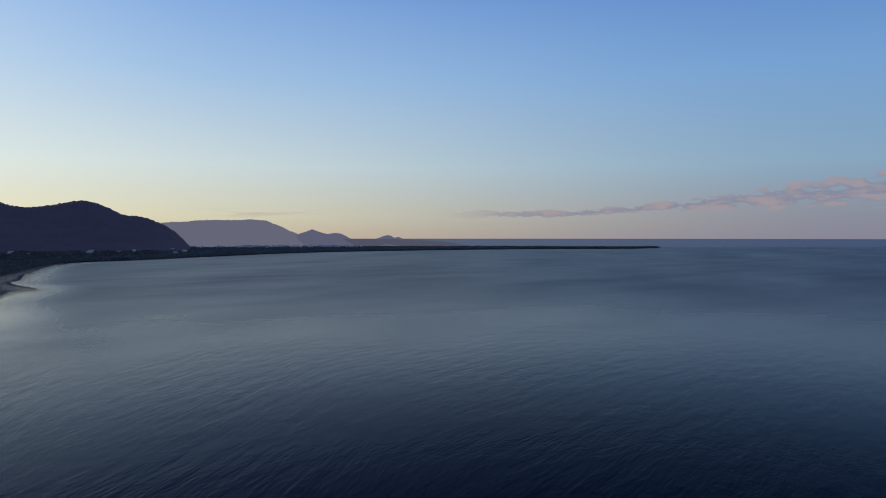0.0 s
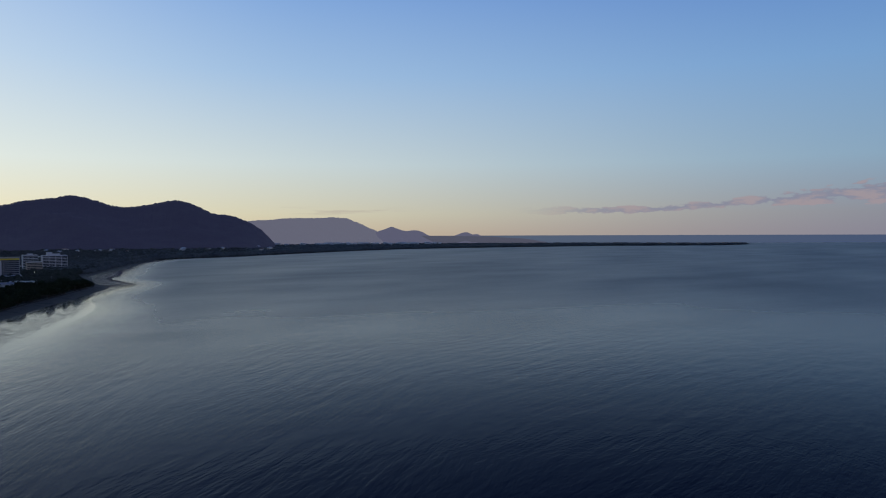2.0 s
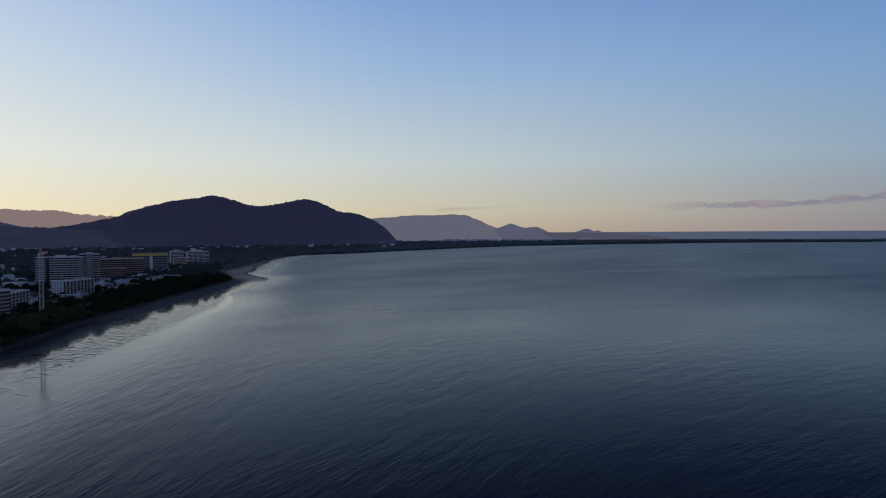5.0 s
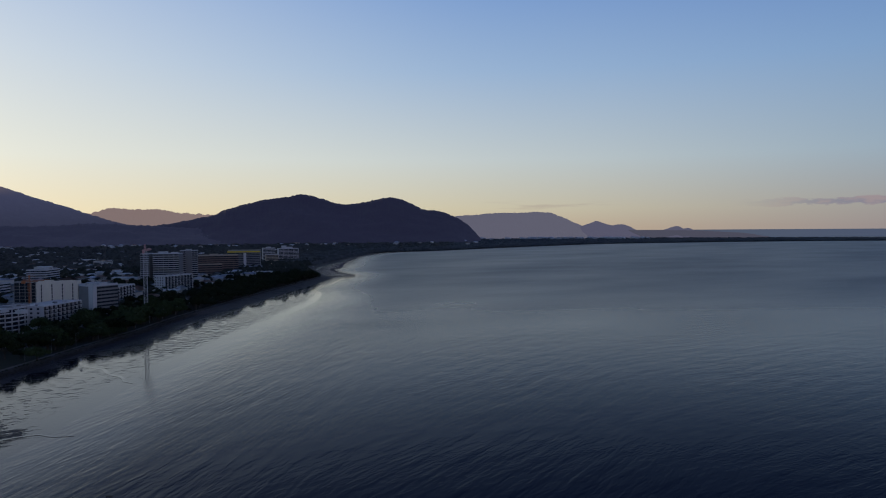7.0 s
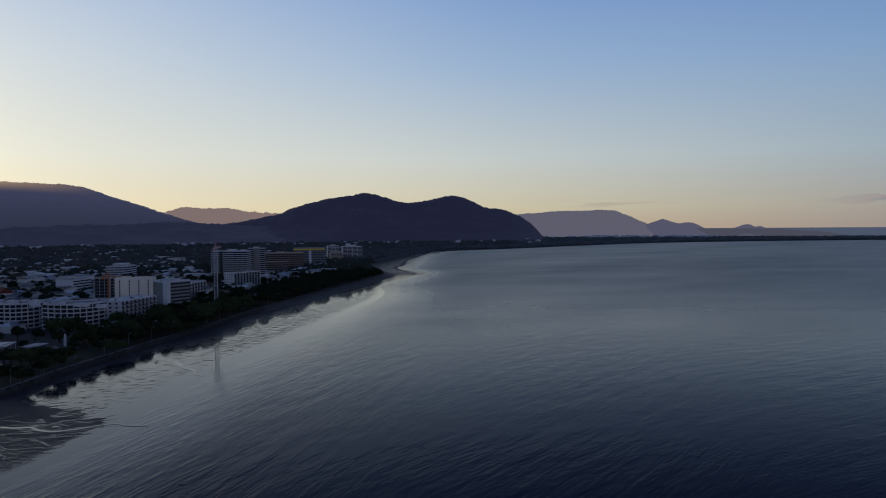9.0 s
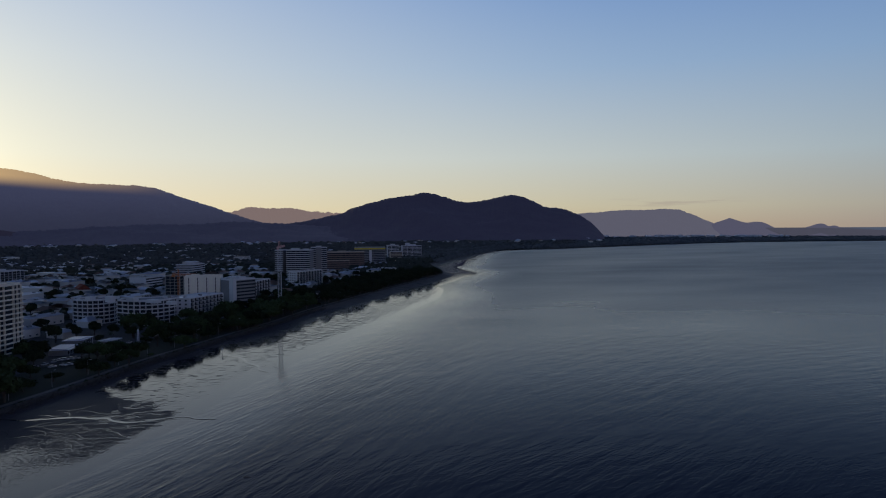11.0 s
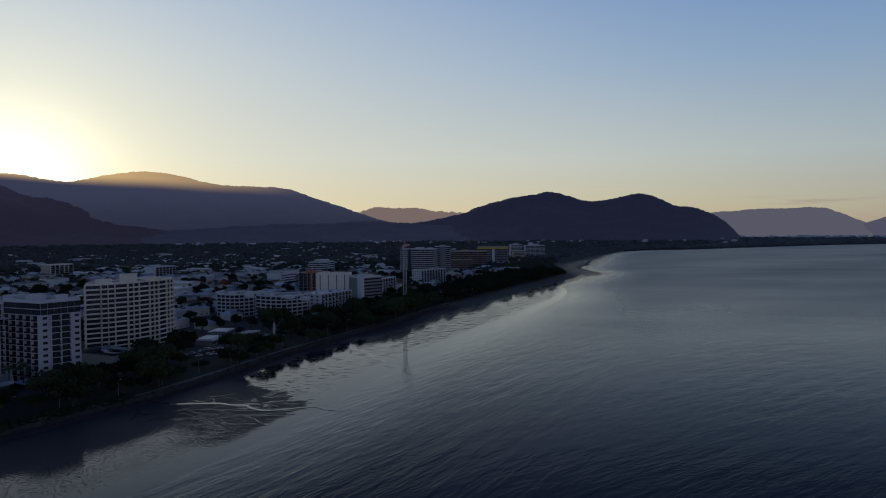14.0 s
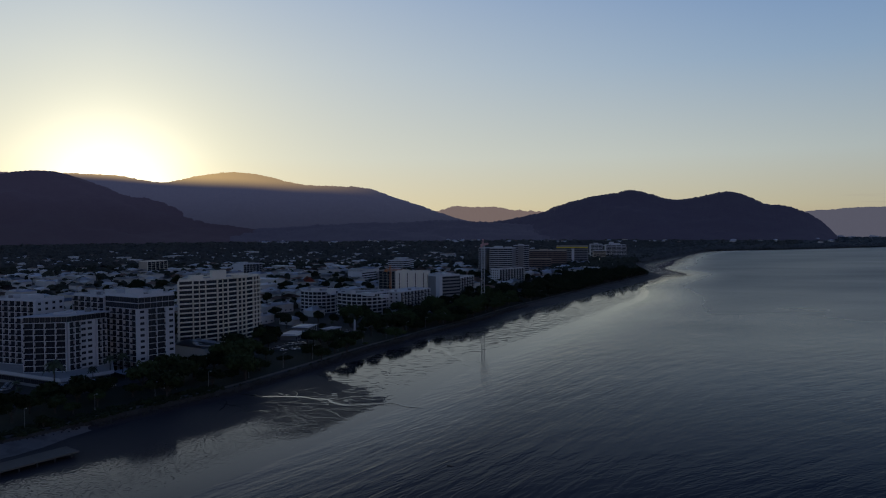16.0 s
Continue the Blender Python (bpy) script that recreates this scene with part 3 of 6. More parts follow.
def wetness(x, y, v):
    """Share of standing water: a drained bank in the south, runnels round the creek, a full film beyond."""
    jag = noise.fractal((x * 0.035, y * 0.035, 2.0), 1.0, 2.0, 3)
    v2, y2 = v + 0.10 * jag, y + 14 * jag
    south = 0.62 * ease(v2, 0.30, 0.56) + 0.38 * ease(v, 0.72, 0.97)
    runnels = 0.10 + 0.28 * ease(v2, 0.15, 0.6) + 0.6 * ease(v, 0.80, 0.98)
    film = 0.25 + 0.37 * ease(v2, 0.03, 0.16) + 0.3 * ease(v, 0.72, 0.96)
    north = 0.30 + 0.24 * ease(v2, 0.05, 0.35) + 0.3 * ease(v, 0.75, 0.98)
    k = ease(y2, 118, 142)
    w = south * (1 - k) + runnels * k
    k = ease(y2, 176, 196)
    w = w * (1 - k) + film * k
    k = ease(y2, 300, 350)
    return min(1.0, w * (1 - k) + north * k)


LONG = 420
shore_fine, edge_fine = evened([p for p in COAST if p[1] < 2200], LONG), np.stack([np.interp(np.linspace(0, 159, LONG), np.arange(160), (edge_pts + seaward * 6)[:, i]) for i in (0, 1)], -1)
mud_rows, mud_val, mud_z = [], [], []
for k in range(25):
    v = k / 24
    pts = shore_fine * (1 - v) + edge_fine * v
    mud_rows.append(pts)
    mud_val.append([wetness(p[0], p[1], v) for p in pts])
    mud_z.append(1.5 if k == 0 else 0.16 - 0.125 * v)
tagged(new("mudflat", sheet("mudflat", mud_rows, MUD, "wetness", mud_val, mud_z)), "wet grey tidal mudflat with films of water", "mudflat", kind="structure")
ground = tagged(new("ground", flat("ground", COAST + LAND_FAR, 3.0, GROUND, 4.0)), "flat dark coastal land below the town", "ground", kind="structure")
shore_line = curve2(SHORE, 3)
far_line = curve2([SHORE[-1]] + NORTH, 4)
wall = tagged(new("seawall", strip("seawall", shore_line, [(-0.6, 3.15), (0.0, 3.15), (0.2, 3.1), (1.2, 0.0)], ROCK)), "low dark stone seawall along the shore", "seawall", kind="structure")
path = tagged(new("pavement", strip("pavement", shore_line, [(-5.0, 2.9), (-5.0, 3.06), (-2.0, 3.06), (-2.0, 2.9)], PATH)), "pale concrete promenade path behind the seawall", "path", kind="structure")
lawn = tagged(new("lawn", strip("lawn", shore_line, [(-46.0, 2.9), (-46.0, 3.03), (-5.2, 3.03), (-5.2, 2.9)], GRASS)), "dark mown lawn under the esplanade trees", "lawn", kind="structure")
road = tagged(new("road", strip("road", shore_line, [(-57.0, 2.9), (-57.0, 3.02), (-47.0, 3.02), (-47.0, 2.9)], ASPHALT)), "asphalt esplanade road", "road", kind="structure")
sand_rows = [[], [], [], []]
for x, y, a in along([p for p in shore_line if p[1] > 440] + far_line[:26], 8):
    reach = 1.5 + 20 * ease(y, 445, 640) + 2.5 * noise.noise((x * 0.03, y * 0.03, 4)) * ease(y, 445, 520)
    for row, (u, z) in zip(sand_rows, ((0.0, 2.6), (0.35, 1.4), (0.68, 0.5), (1.0, 0.06))):
        row.append((x + math.sin(a) * (0.3 + reach * u), y - math.cos(a) * (0.3 + reach * u), z * (0.2 + 0.8 * ease(y, 445, 560)) if u else z))
n = len(sand_rows[0])
verts = [p for r in sand_rows for p in r]
faces = [(i * n + j, i * n + j + 1, (i + 1) * n + j + 1, (i + 1) * n + j) for i in range(3) for j in range(n - 1)]
sand_me = raw("beach", verts, faces, SAND_FAR, True)
if sand_me.polygons[0].normal.z < 0:
    sand_me.flip_normals()
tagged(new("beach", sand_me), "dull brown sand beach", "beach", kind="structure")
sand_rows = [[], [], [], []]
for x, y, a in along([p for p in shore_line if -200 < p[1] < 90], 4):
    reach = 17 - 3 * ease(y, 0, 42) - 8 * ease(y, 40, 68) - 6 * ease(y, 62, 90) + 0.8 * noise.noise((x * 0.1, y * 0.1, 0))
    for row, (u, z) in zip(sand_rows, ((0.0, 2.2), (0.3, 1.5), (0.65, 0.65), (1.0, 0.06))):
        row.append((x + math.sin(a) * reach * u, y - math.cos(a) * reach * u, z * (0.15 + 0.85 * ease(y, 90, 60)) if u else z))
n = len(sand_rows[0])
verts = [p for r in sand_rows for p in r]
faces = [(i * n + j, i * n + j + 1, (i + 1) * n + j + 1, (i + 1) * n + j) for i in range(3) for j in range(n - 1)]
sand_me = raw("beach_near", verts, faces, SAND, True)
if sand_me.polygons[0].normal.z < 0:
    sand_me.flip_normals()
tagged(new("beach_near", sand_me), "small pale sand beach beside the seawall", "beach", kind="structure")


def sandbar(line, wide, label):
    """A low bar of wet sand: a lens-shaped hump along a line, tapering out to its tip."""
    line = curve2(line, 6)
    n, verts, faces = len(line), [], []
    for i, (x, y) in enumerate(line):
        a, b = Vector(line[max(0, i - 1)]), Vector(line[min(n - 1, i + 1)])
        d = (b - a).normalized()
        w = wide * (1 - (i / (n - 1)) ** 1.6) * (1.0 + 0.35 * noise.noise((x * 0.06, y * 0.06, 2))) + 0.3
        for u in (-1.0, -0.5, 0.0, 0.5, 1.0):
            verts.append((x - d.y * w * u, y + d.x * w * u, 0.10 + 0.55 * (1 - u * u) * min(1.0, w / wide)))
    for i in range(n - 1):
        for k in range(4):
            q = i * 5 + k
            faces.append((q, q + 1, q + 6, q + 5))
    me = raw("sandbar", verts, faces, SAND_FAR, True)
    if me.polygons[0].normal.z < 0:
        me.flip_normals()
    return tagged(new("sandbar", me), label, "sandbar", kind="structure")


sandbar([(-668, 1010), (-640, 1004), (-606, 1001), (-570, 1008)], 13, "low dark sandbar reaching out from the beach")
sandbar([(-566, 785), (-548, 780), (-532, 782), (-514, 788)], 8, "short dark sandbar before the beach")
sandbar([(-905, 1496), (-872, 1470), (-848, 1452), (-826, 1436)], 12, "far low sandbar in the bend of the beach")


def runnel(verts, faces, line, wide, z=0.17):
    """A ribbon of water with uneven banks along a line."""
    line = curve2(line, 6)
    n = len(line)
    q = len(verts)
    for i, (x, y) in enumerate(line):
        a, b = Vector(line[max(0, i - 1)]), Vector(line[min(n - 1, i + 1)])
        d = (b - a).normalized()
        taper = 0.20 + 0.80 * math.sin(math.pi * (0.05 + 0.87 * i / (n - 1)))
        w0 = wide * taper * (1.0 + 0.9 * noise.noise((x * 0.16, y * 0.16, 0)))
        w1 = wide * taper * (1.0 + 0.9 * noise.noise((x * 0.16, y * 0.16, 7)))
        verts += [(x - d.y * w0, y + d.x * w0, z), (x + d.y * w1, y - d.x * w1, z)]
    for i in range(n - 1):
        faces.append((q + 2 * i, q + 2 * i + 1, q + 2 * i + 3, q + 2 * i + 2))


def creek(line, wide):
    verts, faces = [], []
    runnel(verts, faces, line, wide)
    return tagged(new("creek", raw("creek", verts, faces, STILL)), "shallow creek of still water winding over the mud", "creek", kind="structure")


creek([(-318, 138), (-310, 142), (-304, 145), (-297.7, 148.1), (-287, 159.7), (-279, 163), (-273.6, 166.5), (-266, 166), (-258.2, 168.5), (-252.2, 179.4), (-247.9, 185.5), (-240, 186), (-233.4, 189.8)], 0.95)
creek([(-372, 304), (-358, 296), (-344.9, 290.2), (-330, 288), (-316.7, 279.8), (-303, 276), (-294, 269), (-285.8, 267.3)], 0.95)
rg = random.Random(31)
verts, faces = [], []
for k in range(54):
    if k < 40:
        x, y = rg.uniform(-305, -252), rg.uniform(126, 172)
        turn, far = rg.uniform(0.1, 0.9), rg.uniform(8, 26)
    else:
        x, y = rg.uniform(-352, -300), rg.uniform(268, 312)
        turn, far = rg.uniform(-1.0, -0.3), rg.uniform(8, 24)
    pts = [(x, y)]
    for j in range(6):
        turn += rg.uniform(-0.55, 0.55)
        pts.append((pts[-1][0] + math.cos(turn) * far / 6, pts[-1][1] + math.sin(turn) * far / 6))
    wide = rg.uniform(0.08, 0.24)
    runnel(verts, faces, pts, wide, 0.165)
    if rg.random() < 0.6:
        bx, by = pts[2]
        runnel(verts, faces, [(bx, by), (bx + rg.uniform(1, 4), by + rg.uniform(-3, 3)), (bx + rg.uniform(4, 9), by + rg.uniform(-5, 5))], wide * 0.6, 0.168)
tagged(new("rivulets", raw("rivulets", verts, faces, STILL)), "thin winding rivulets draining over the mud", "rivulets", kind="stuff")


# ================= hills =================
def hill(name, crest, reach, front, mat, label, spur=0.5, rough=1.0, step=0.10, sharp=1.2):
    """A range whose crest is given as (heading, height in degrees) from the lookout, reach metres off."""
    az0, az1 = crest[0][0], crest[-1][0]
    n = int(abs(az1 - az0) / step) + 2
    rows = 22
    verts, faces = [], []
    ctrl = curve2([(a, e) for a, e in crest], 6)
    ca, ce = np.array([c[0] for c in ctrl]), np.array([c[1] for c in ctrl])
    if ca[0] > ca[-1]:
        ca, ce = ca[::-1], ce[::-1]
    for i in range(n):
        az = az0 + (az1 - az0) * i / (n - 1)
        e = float(np.interp(az, ca, ce))
        top = EYE[2] + reach * math.tan(radians(e))
        fade = min(1.0, 6.0 * min(i, n - 1 - i) / n + 0.02)
        for k in range(rows):
            s = k / (rows - 4) if k < rows - 3 else 1.0
            back = max(0, k - (rows - 4)) * 90
            r = reach - front * (1 - s) + back
            d = heading(az)
            x, y = d.x * r, d.y * r
            spurs = noise.fractal((x * 0.0022, y * 0.0022, 3.1), 1.0, 2.1, 5)
            prof = s ** sharp
            z = top * prof + spur * top * spurs * 4 * s * (1 - s) * 0.35 * fade
            tex = noise.noise((x * 0.018, y * 0.018, 0.0)) * 4 + noise.noise((x * 0.055, y * 0.055, 0.0)) * 4 + noise.noise((x * 0.13, y * 0.13, 0.0)) * 4
            z += rough * tex * (0.35 + 0.65 * s)
            z -= back * 0.8
            if k == 0:
                z = min(z, 2.0)
            verts.append((x, y, z))
    for i in range(n - 1):
        for k in range(rows - 1):
            q = i * rows + k
            faces.append((q, q + 1, q + rows + 1, q + rows))
    return tagged(new(name, raw(name, verts, faces, mat, True)), label, "hill", kind="structure")


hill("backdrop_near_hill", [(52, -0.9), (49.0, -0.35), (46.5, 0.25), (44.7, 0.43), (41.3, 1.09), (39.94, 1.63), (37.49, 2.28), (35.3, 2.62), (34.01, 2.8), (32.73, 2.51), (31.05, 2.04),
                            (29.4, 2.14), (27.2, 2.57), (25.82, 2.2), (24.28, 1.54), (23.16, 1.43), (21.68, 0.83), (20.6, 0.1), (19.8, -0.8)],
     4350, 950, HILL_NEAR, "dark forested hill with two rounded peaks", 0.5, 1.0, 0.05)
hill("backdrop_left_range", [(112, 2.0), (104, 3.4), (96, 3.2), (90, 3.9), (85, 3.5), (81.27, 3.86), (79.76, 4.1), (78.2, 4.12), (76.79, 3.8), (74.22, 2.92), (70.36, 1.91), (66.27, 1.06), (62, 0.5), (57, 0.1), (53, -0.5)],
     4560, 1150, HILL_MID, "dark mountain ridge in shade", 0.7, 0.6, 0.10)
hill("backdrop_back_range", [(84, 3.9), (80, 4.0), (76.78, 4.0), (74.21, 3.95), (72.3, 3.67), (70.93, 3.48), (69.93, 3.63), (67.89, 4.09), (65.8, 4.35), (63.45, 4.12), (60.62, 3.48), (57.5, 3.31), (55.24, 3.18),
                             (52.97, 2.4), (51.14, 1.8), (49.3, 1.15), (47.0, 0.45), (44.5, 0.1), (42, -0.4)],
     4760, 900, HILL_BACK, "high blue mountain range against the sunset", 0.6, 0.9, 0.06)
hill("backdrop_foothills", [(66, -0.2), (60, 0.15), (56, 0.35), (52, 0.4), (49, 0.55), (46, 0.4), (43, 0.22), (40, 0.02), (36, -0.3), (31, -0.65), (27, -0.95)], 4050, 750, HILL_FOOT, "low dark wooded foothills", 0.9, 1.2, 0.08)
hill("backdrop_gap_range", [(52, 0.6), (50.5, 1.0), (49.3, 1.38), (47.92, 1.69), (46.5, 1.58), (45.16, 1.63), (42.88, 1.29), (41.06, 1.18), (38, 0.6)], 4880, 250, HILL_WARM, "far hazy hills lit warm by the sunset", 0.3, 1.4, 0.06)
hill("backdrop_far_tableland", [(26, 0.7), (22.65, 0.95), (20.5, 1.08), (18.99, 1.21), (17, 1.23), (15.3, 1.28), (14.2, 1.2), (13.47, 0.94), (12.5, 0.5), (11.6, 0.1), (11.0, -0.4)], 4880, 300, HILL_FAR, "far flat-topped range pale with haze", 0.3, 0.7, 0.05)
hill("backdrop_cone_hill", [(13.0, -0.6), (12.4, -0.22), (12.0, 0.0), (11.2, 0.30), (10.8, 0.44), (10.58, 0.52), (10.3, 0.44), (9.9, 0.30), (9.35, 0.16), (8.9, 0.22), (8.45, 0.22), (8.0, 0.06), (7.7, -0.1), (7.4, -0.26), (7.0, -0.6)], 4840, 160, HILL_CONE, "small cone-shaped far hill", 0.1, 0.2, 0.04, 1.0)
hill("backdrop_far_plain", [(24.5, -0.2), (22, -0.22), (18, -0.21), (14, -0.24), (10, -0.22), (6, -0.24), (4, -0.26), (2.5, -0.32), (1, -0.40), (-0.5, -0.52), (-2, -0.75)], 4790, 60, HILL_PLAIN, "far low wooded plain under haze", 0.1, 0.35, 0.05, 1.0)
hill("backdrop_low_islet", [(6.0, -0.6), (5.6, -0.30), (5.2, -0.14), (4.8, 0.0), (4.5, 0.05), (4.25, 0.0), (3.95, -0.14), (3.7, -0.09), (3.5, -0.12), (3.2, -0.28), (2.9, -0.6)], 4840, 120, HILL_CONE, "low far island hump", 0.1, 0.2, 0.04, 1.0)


# ================= woods (stuff) =================
def clump(verts, faces, x, y, z, r, h, rg):
    """A lumpy leaf mass of a few faces."""
    q = len(verts)
    a0 = rg.random() * 6.28
    for ring, (rr, hh) in enumerate(((0.75, 0.0), (1.0, 0.4), (0.62, 0.8))):
        for k in range(5):
            a = a0 + ring * 0.6 + k * 6.2832 / 5
            w = r * rr * rg.uniform(0.75, 1.2)
            verts.append((x + w * math.cos(a), y + w * math.sin(a), z + h * hh * rg.uniform(0.85, 1.15)))
    verts.append((x + rg.uniform(-.2, .2) * r, y + rg.uniform(-.2, .2) * r, z + h * rg.uniform(0.92, 1.1)))
    for ring in range(2):
        for k in range(5):
            a, b = q + ring * 5 + k, q + ring * 5 + (k + 1) % 5
            faces.append((a, b, b + 5))
            faces.append((a, b + 5, a + 5))
    for k in range(5):
        faces.append((q + 10 + k, q + 10 + (k + 1) % 5, q + 15))


def inside(x, y, poly):
    hit, n = False, len(poly)
    for i in range(n):
        (x0, y0), (x1, y1) = poly[i], poly[(i + 1) % n]
        if (y0 > y) != (y1 > y) and x < (x1 - x0) * (y - y0) / (y1 - y0) + x0:
            hit = not hit
    return hit


def shore_x(y):
    for (x0, y0), (x1, y1) in zip(COAST, COAST[1:]):
        if (y0 <= y < y1) or (y1 <= y < y0):
            return x0 + (x1 - x0) * (y - y0) / (y1 - y0)
    return -900.0


def mangroves():
    rg = random.Random(3)
    verts, faces = [], []
    line = [p for p in COAST if p[1] > 1250]
    for x, y, a in along(line, 9):
        for row in range(12):
            d = row * rg.uniform(9, 13) + rg.uniform(-3, 3)
            if y > 4200 and d > 90:
                continue
            clump(verts, faces, x - math.sin(a) * d, y + math.cos(a) * d, 1.0 if row == 0 else 3.0, rg.uniform(6, 9), rg.uniform(6, 11), rg)
    land = COAST + LAND_FAR
    done = 0
    while done < 5200:
        y = rg.uniform(1900, 4850)
        x = rg.uniform(-1900, 1300)
        if not inside(x, y, land) or x < -0.62 * y:
            continue
        clump(verts, faces, x, y, 2.5, rg.uniform(9, 16), rg.uniform(6, 11), rg)
        done += 1
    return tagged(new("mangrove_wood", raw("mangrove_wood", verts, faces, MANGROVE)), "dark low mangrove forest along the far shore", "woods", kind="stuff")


mangroves()


def revetment():
    """Dark boulders tumbled along the foot of the seawall."""
    rg = random.Random(17)
    verts, faces = [], []
    for x, y, a in along([p for p in shore_line if -220 < p[1] < 520], 1.1):
        for _ in range(2):
            d = rg.uniform(-0.4, 2.6)
            r = rg.uniform(0.35, 0.85)
            clump(verts, faces, x + math.sin(a) * d, y - math.cos(a) * d, 2.7 - 0.75 * max(0, d) - 0.4, r, r * rg.uniform(0.9, 1.5), rg)
    return tagged(new("boulders", raw("boulders", verts, faces, ROCK)), "dark boulders tumbled along the seawall", "boulders", kind="stuff")


revetment()


def hedge():
    """Dense dark scrub along the top of the seawall, thicker in the south."""
    rg = random.Random(41)
    verts, faces = [], []
    for x, y, a in along([p for p in shore_line if -220 < p[1] < 520], 1.7):
        rows = 5 if y < 135 else 1
        for k in range(rows):
            if rg.random() < (0.12 if y < 135 else 0.45):
                continue
            d = -0.4 + (k * 2.3 + rg.uniform(0, 1.6) if y < 135 else rg.uniform(0.0, 0.9))
            if 1.4 < d < 5.6 and rg.random() < 0.55:
                continue
            r = rg.uniform(0.7, 1.7) if y < 135 else rg.uniform(0.4, 0.8)
            clump(verts, faces, x - math.sin(a) * d, y + math.cos(a) * d, 2.95, r, r * rg.uniform(0.8, 1.5), rg)
    return tagged(new("scrub", raw("scrub", verts, faces, LEAF_FAR)), "dark low scrub along the top of the seawall", "scrub", kind="stuff")


hedge()


# ================= large buildings =================
def edge_frame(p0, p1, centre):
    """Start, unit way along, unit way out, length of a wall."""
    a, b = Vector(p0), Vector(p1)
    d = (b - a)
    n = Vector((d.y, -d.x)).normalized()
    if n.dot((a + b) / 2 - Vector(centre)) < 0:
        n = -n
    return a, d.normalized(), n, d.length


def put(name, me, parent, a, d, n, u, out, z, label=""):
    """A piece made along x (wall), y (outward), z (up), set on a wall at u metres along."""
    ob = new(name, me)
    ob.parent = parent
    p = a + d * u + n * out
    m = Matrix(((d.x, n.x, 0, p.x), (d.y, n.y, 0, p.y), (0, 0, 1, z), (0, 0, 0, 1)))
    ob.matrix_basis = m
    return tagged(ob, label)


def window_mesh(w, h, frame_mat, deep=0.10, mullions=1):
    """One moulded frame with its panes set back in it."""
    bm = bmesh.new()
    n = mullions + 1
    lo = [bm.verts.new((-w / 2 + w * i / n, deep, 0)) for i in range(n + 1)]
    hi = [bm.verts.new((-w / 2 + w * i / n, deep, h)) for i in range(n + 1)]
    panes = [bm.faces.new((lo[i], hi[i], hi[i + 1], lo[i + 1])) for i in range(n)]
    rim = [e for e in bm.edges if e.is_boundary]
    back = bmesh.ops.extrude_edge_only(bm, edges=rim)
    bmesh.ops.translate(bm, vec=(0, -deep, 0), verts=[v for v in back["geom"] if isinstance(v, bmesh.types.BMVert)])
    bmesh.ops.inset_individual(bm, faces=panes, thickness=0.07, depth=-deep * 0.6)
    for f in panes:
        f.material_index = 1
    me = bpy.data.meshes.new("window")
    bmesh.ops.recalc_face_normals(bm, faces=bm.faces)
    bm.to_mesh(me)
    bm.free()
    me.materials.append(frame_mat)
    me.materials.append(GLASS)
    return me


def balcony_mesh(w, deep, mat, up=0.84):
    """Slab and upstand balustrade in one."""
    bm = bmesh.new()
    prof = [(0, -0.12), (deep, -0.12), (deep, up), (deep - 0.13, up), (deep - 0.13, 0.12), (0, 0.12)]
    a = [bm.verts.new((-w / 2, y, z)) for y, z in prof]
    b = [bm.verts.new((w / 2, y, z)) for y, z in prof]
    bm.faces.new(a)
    bm.faces.new(b[::-1])
    for i in range(6):
        bm.faces.new((a[i], b[i], b[(i + 1) % 6], a[(i + 1) % 6]))
    return finish("balcony", bm, mat)


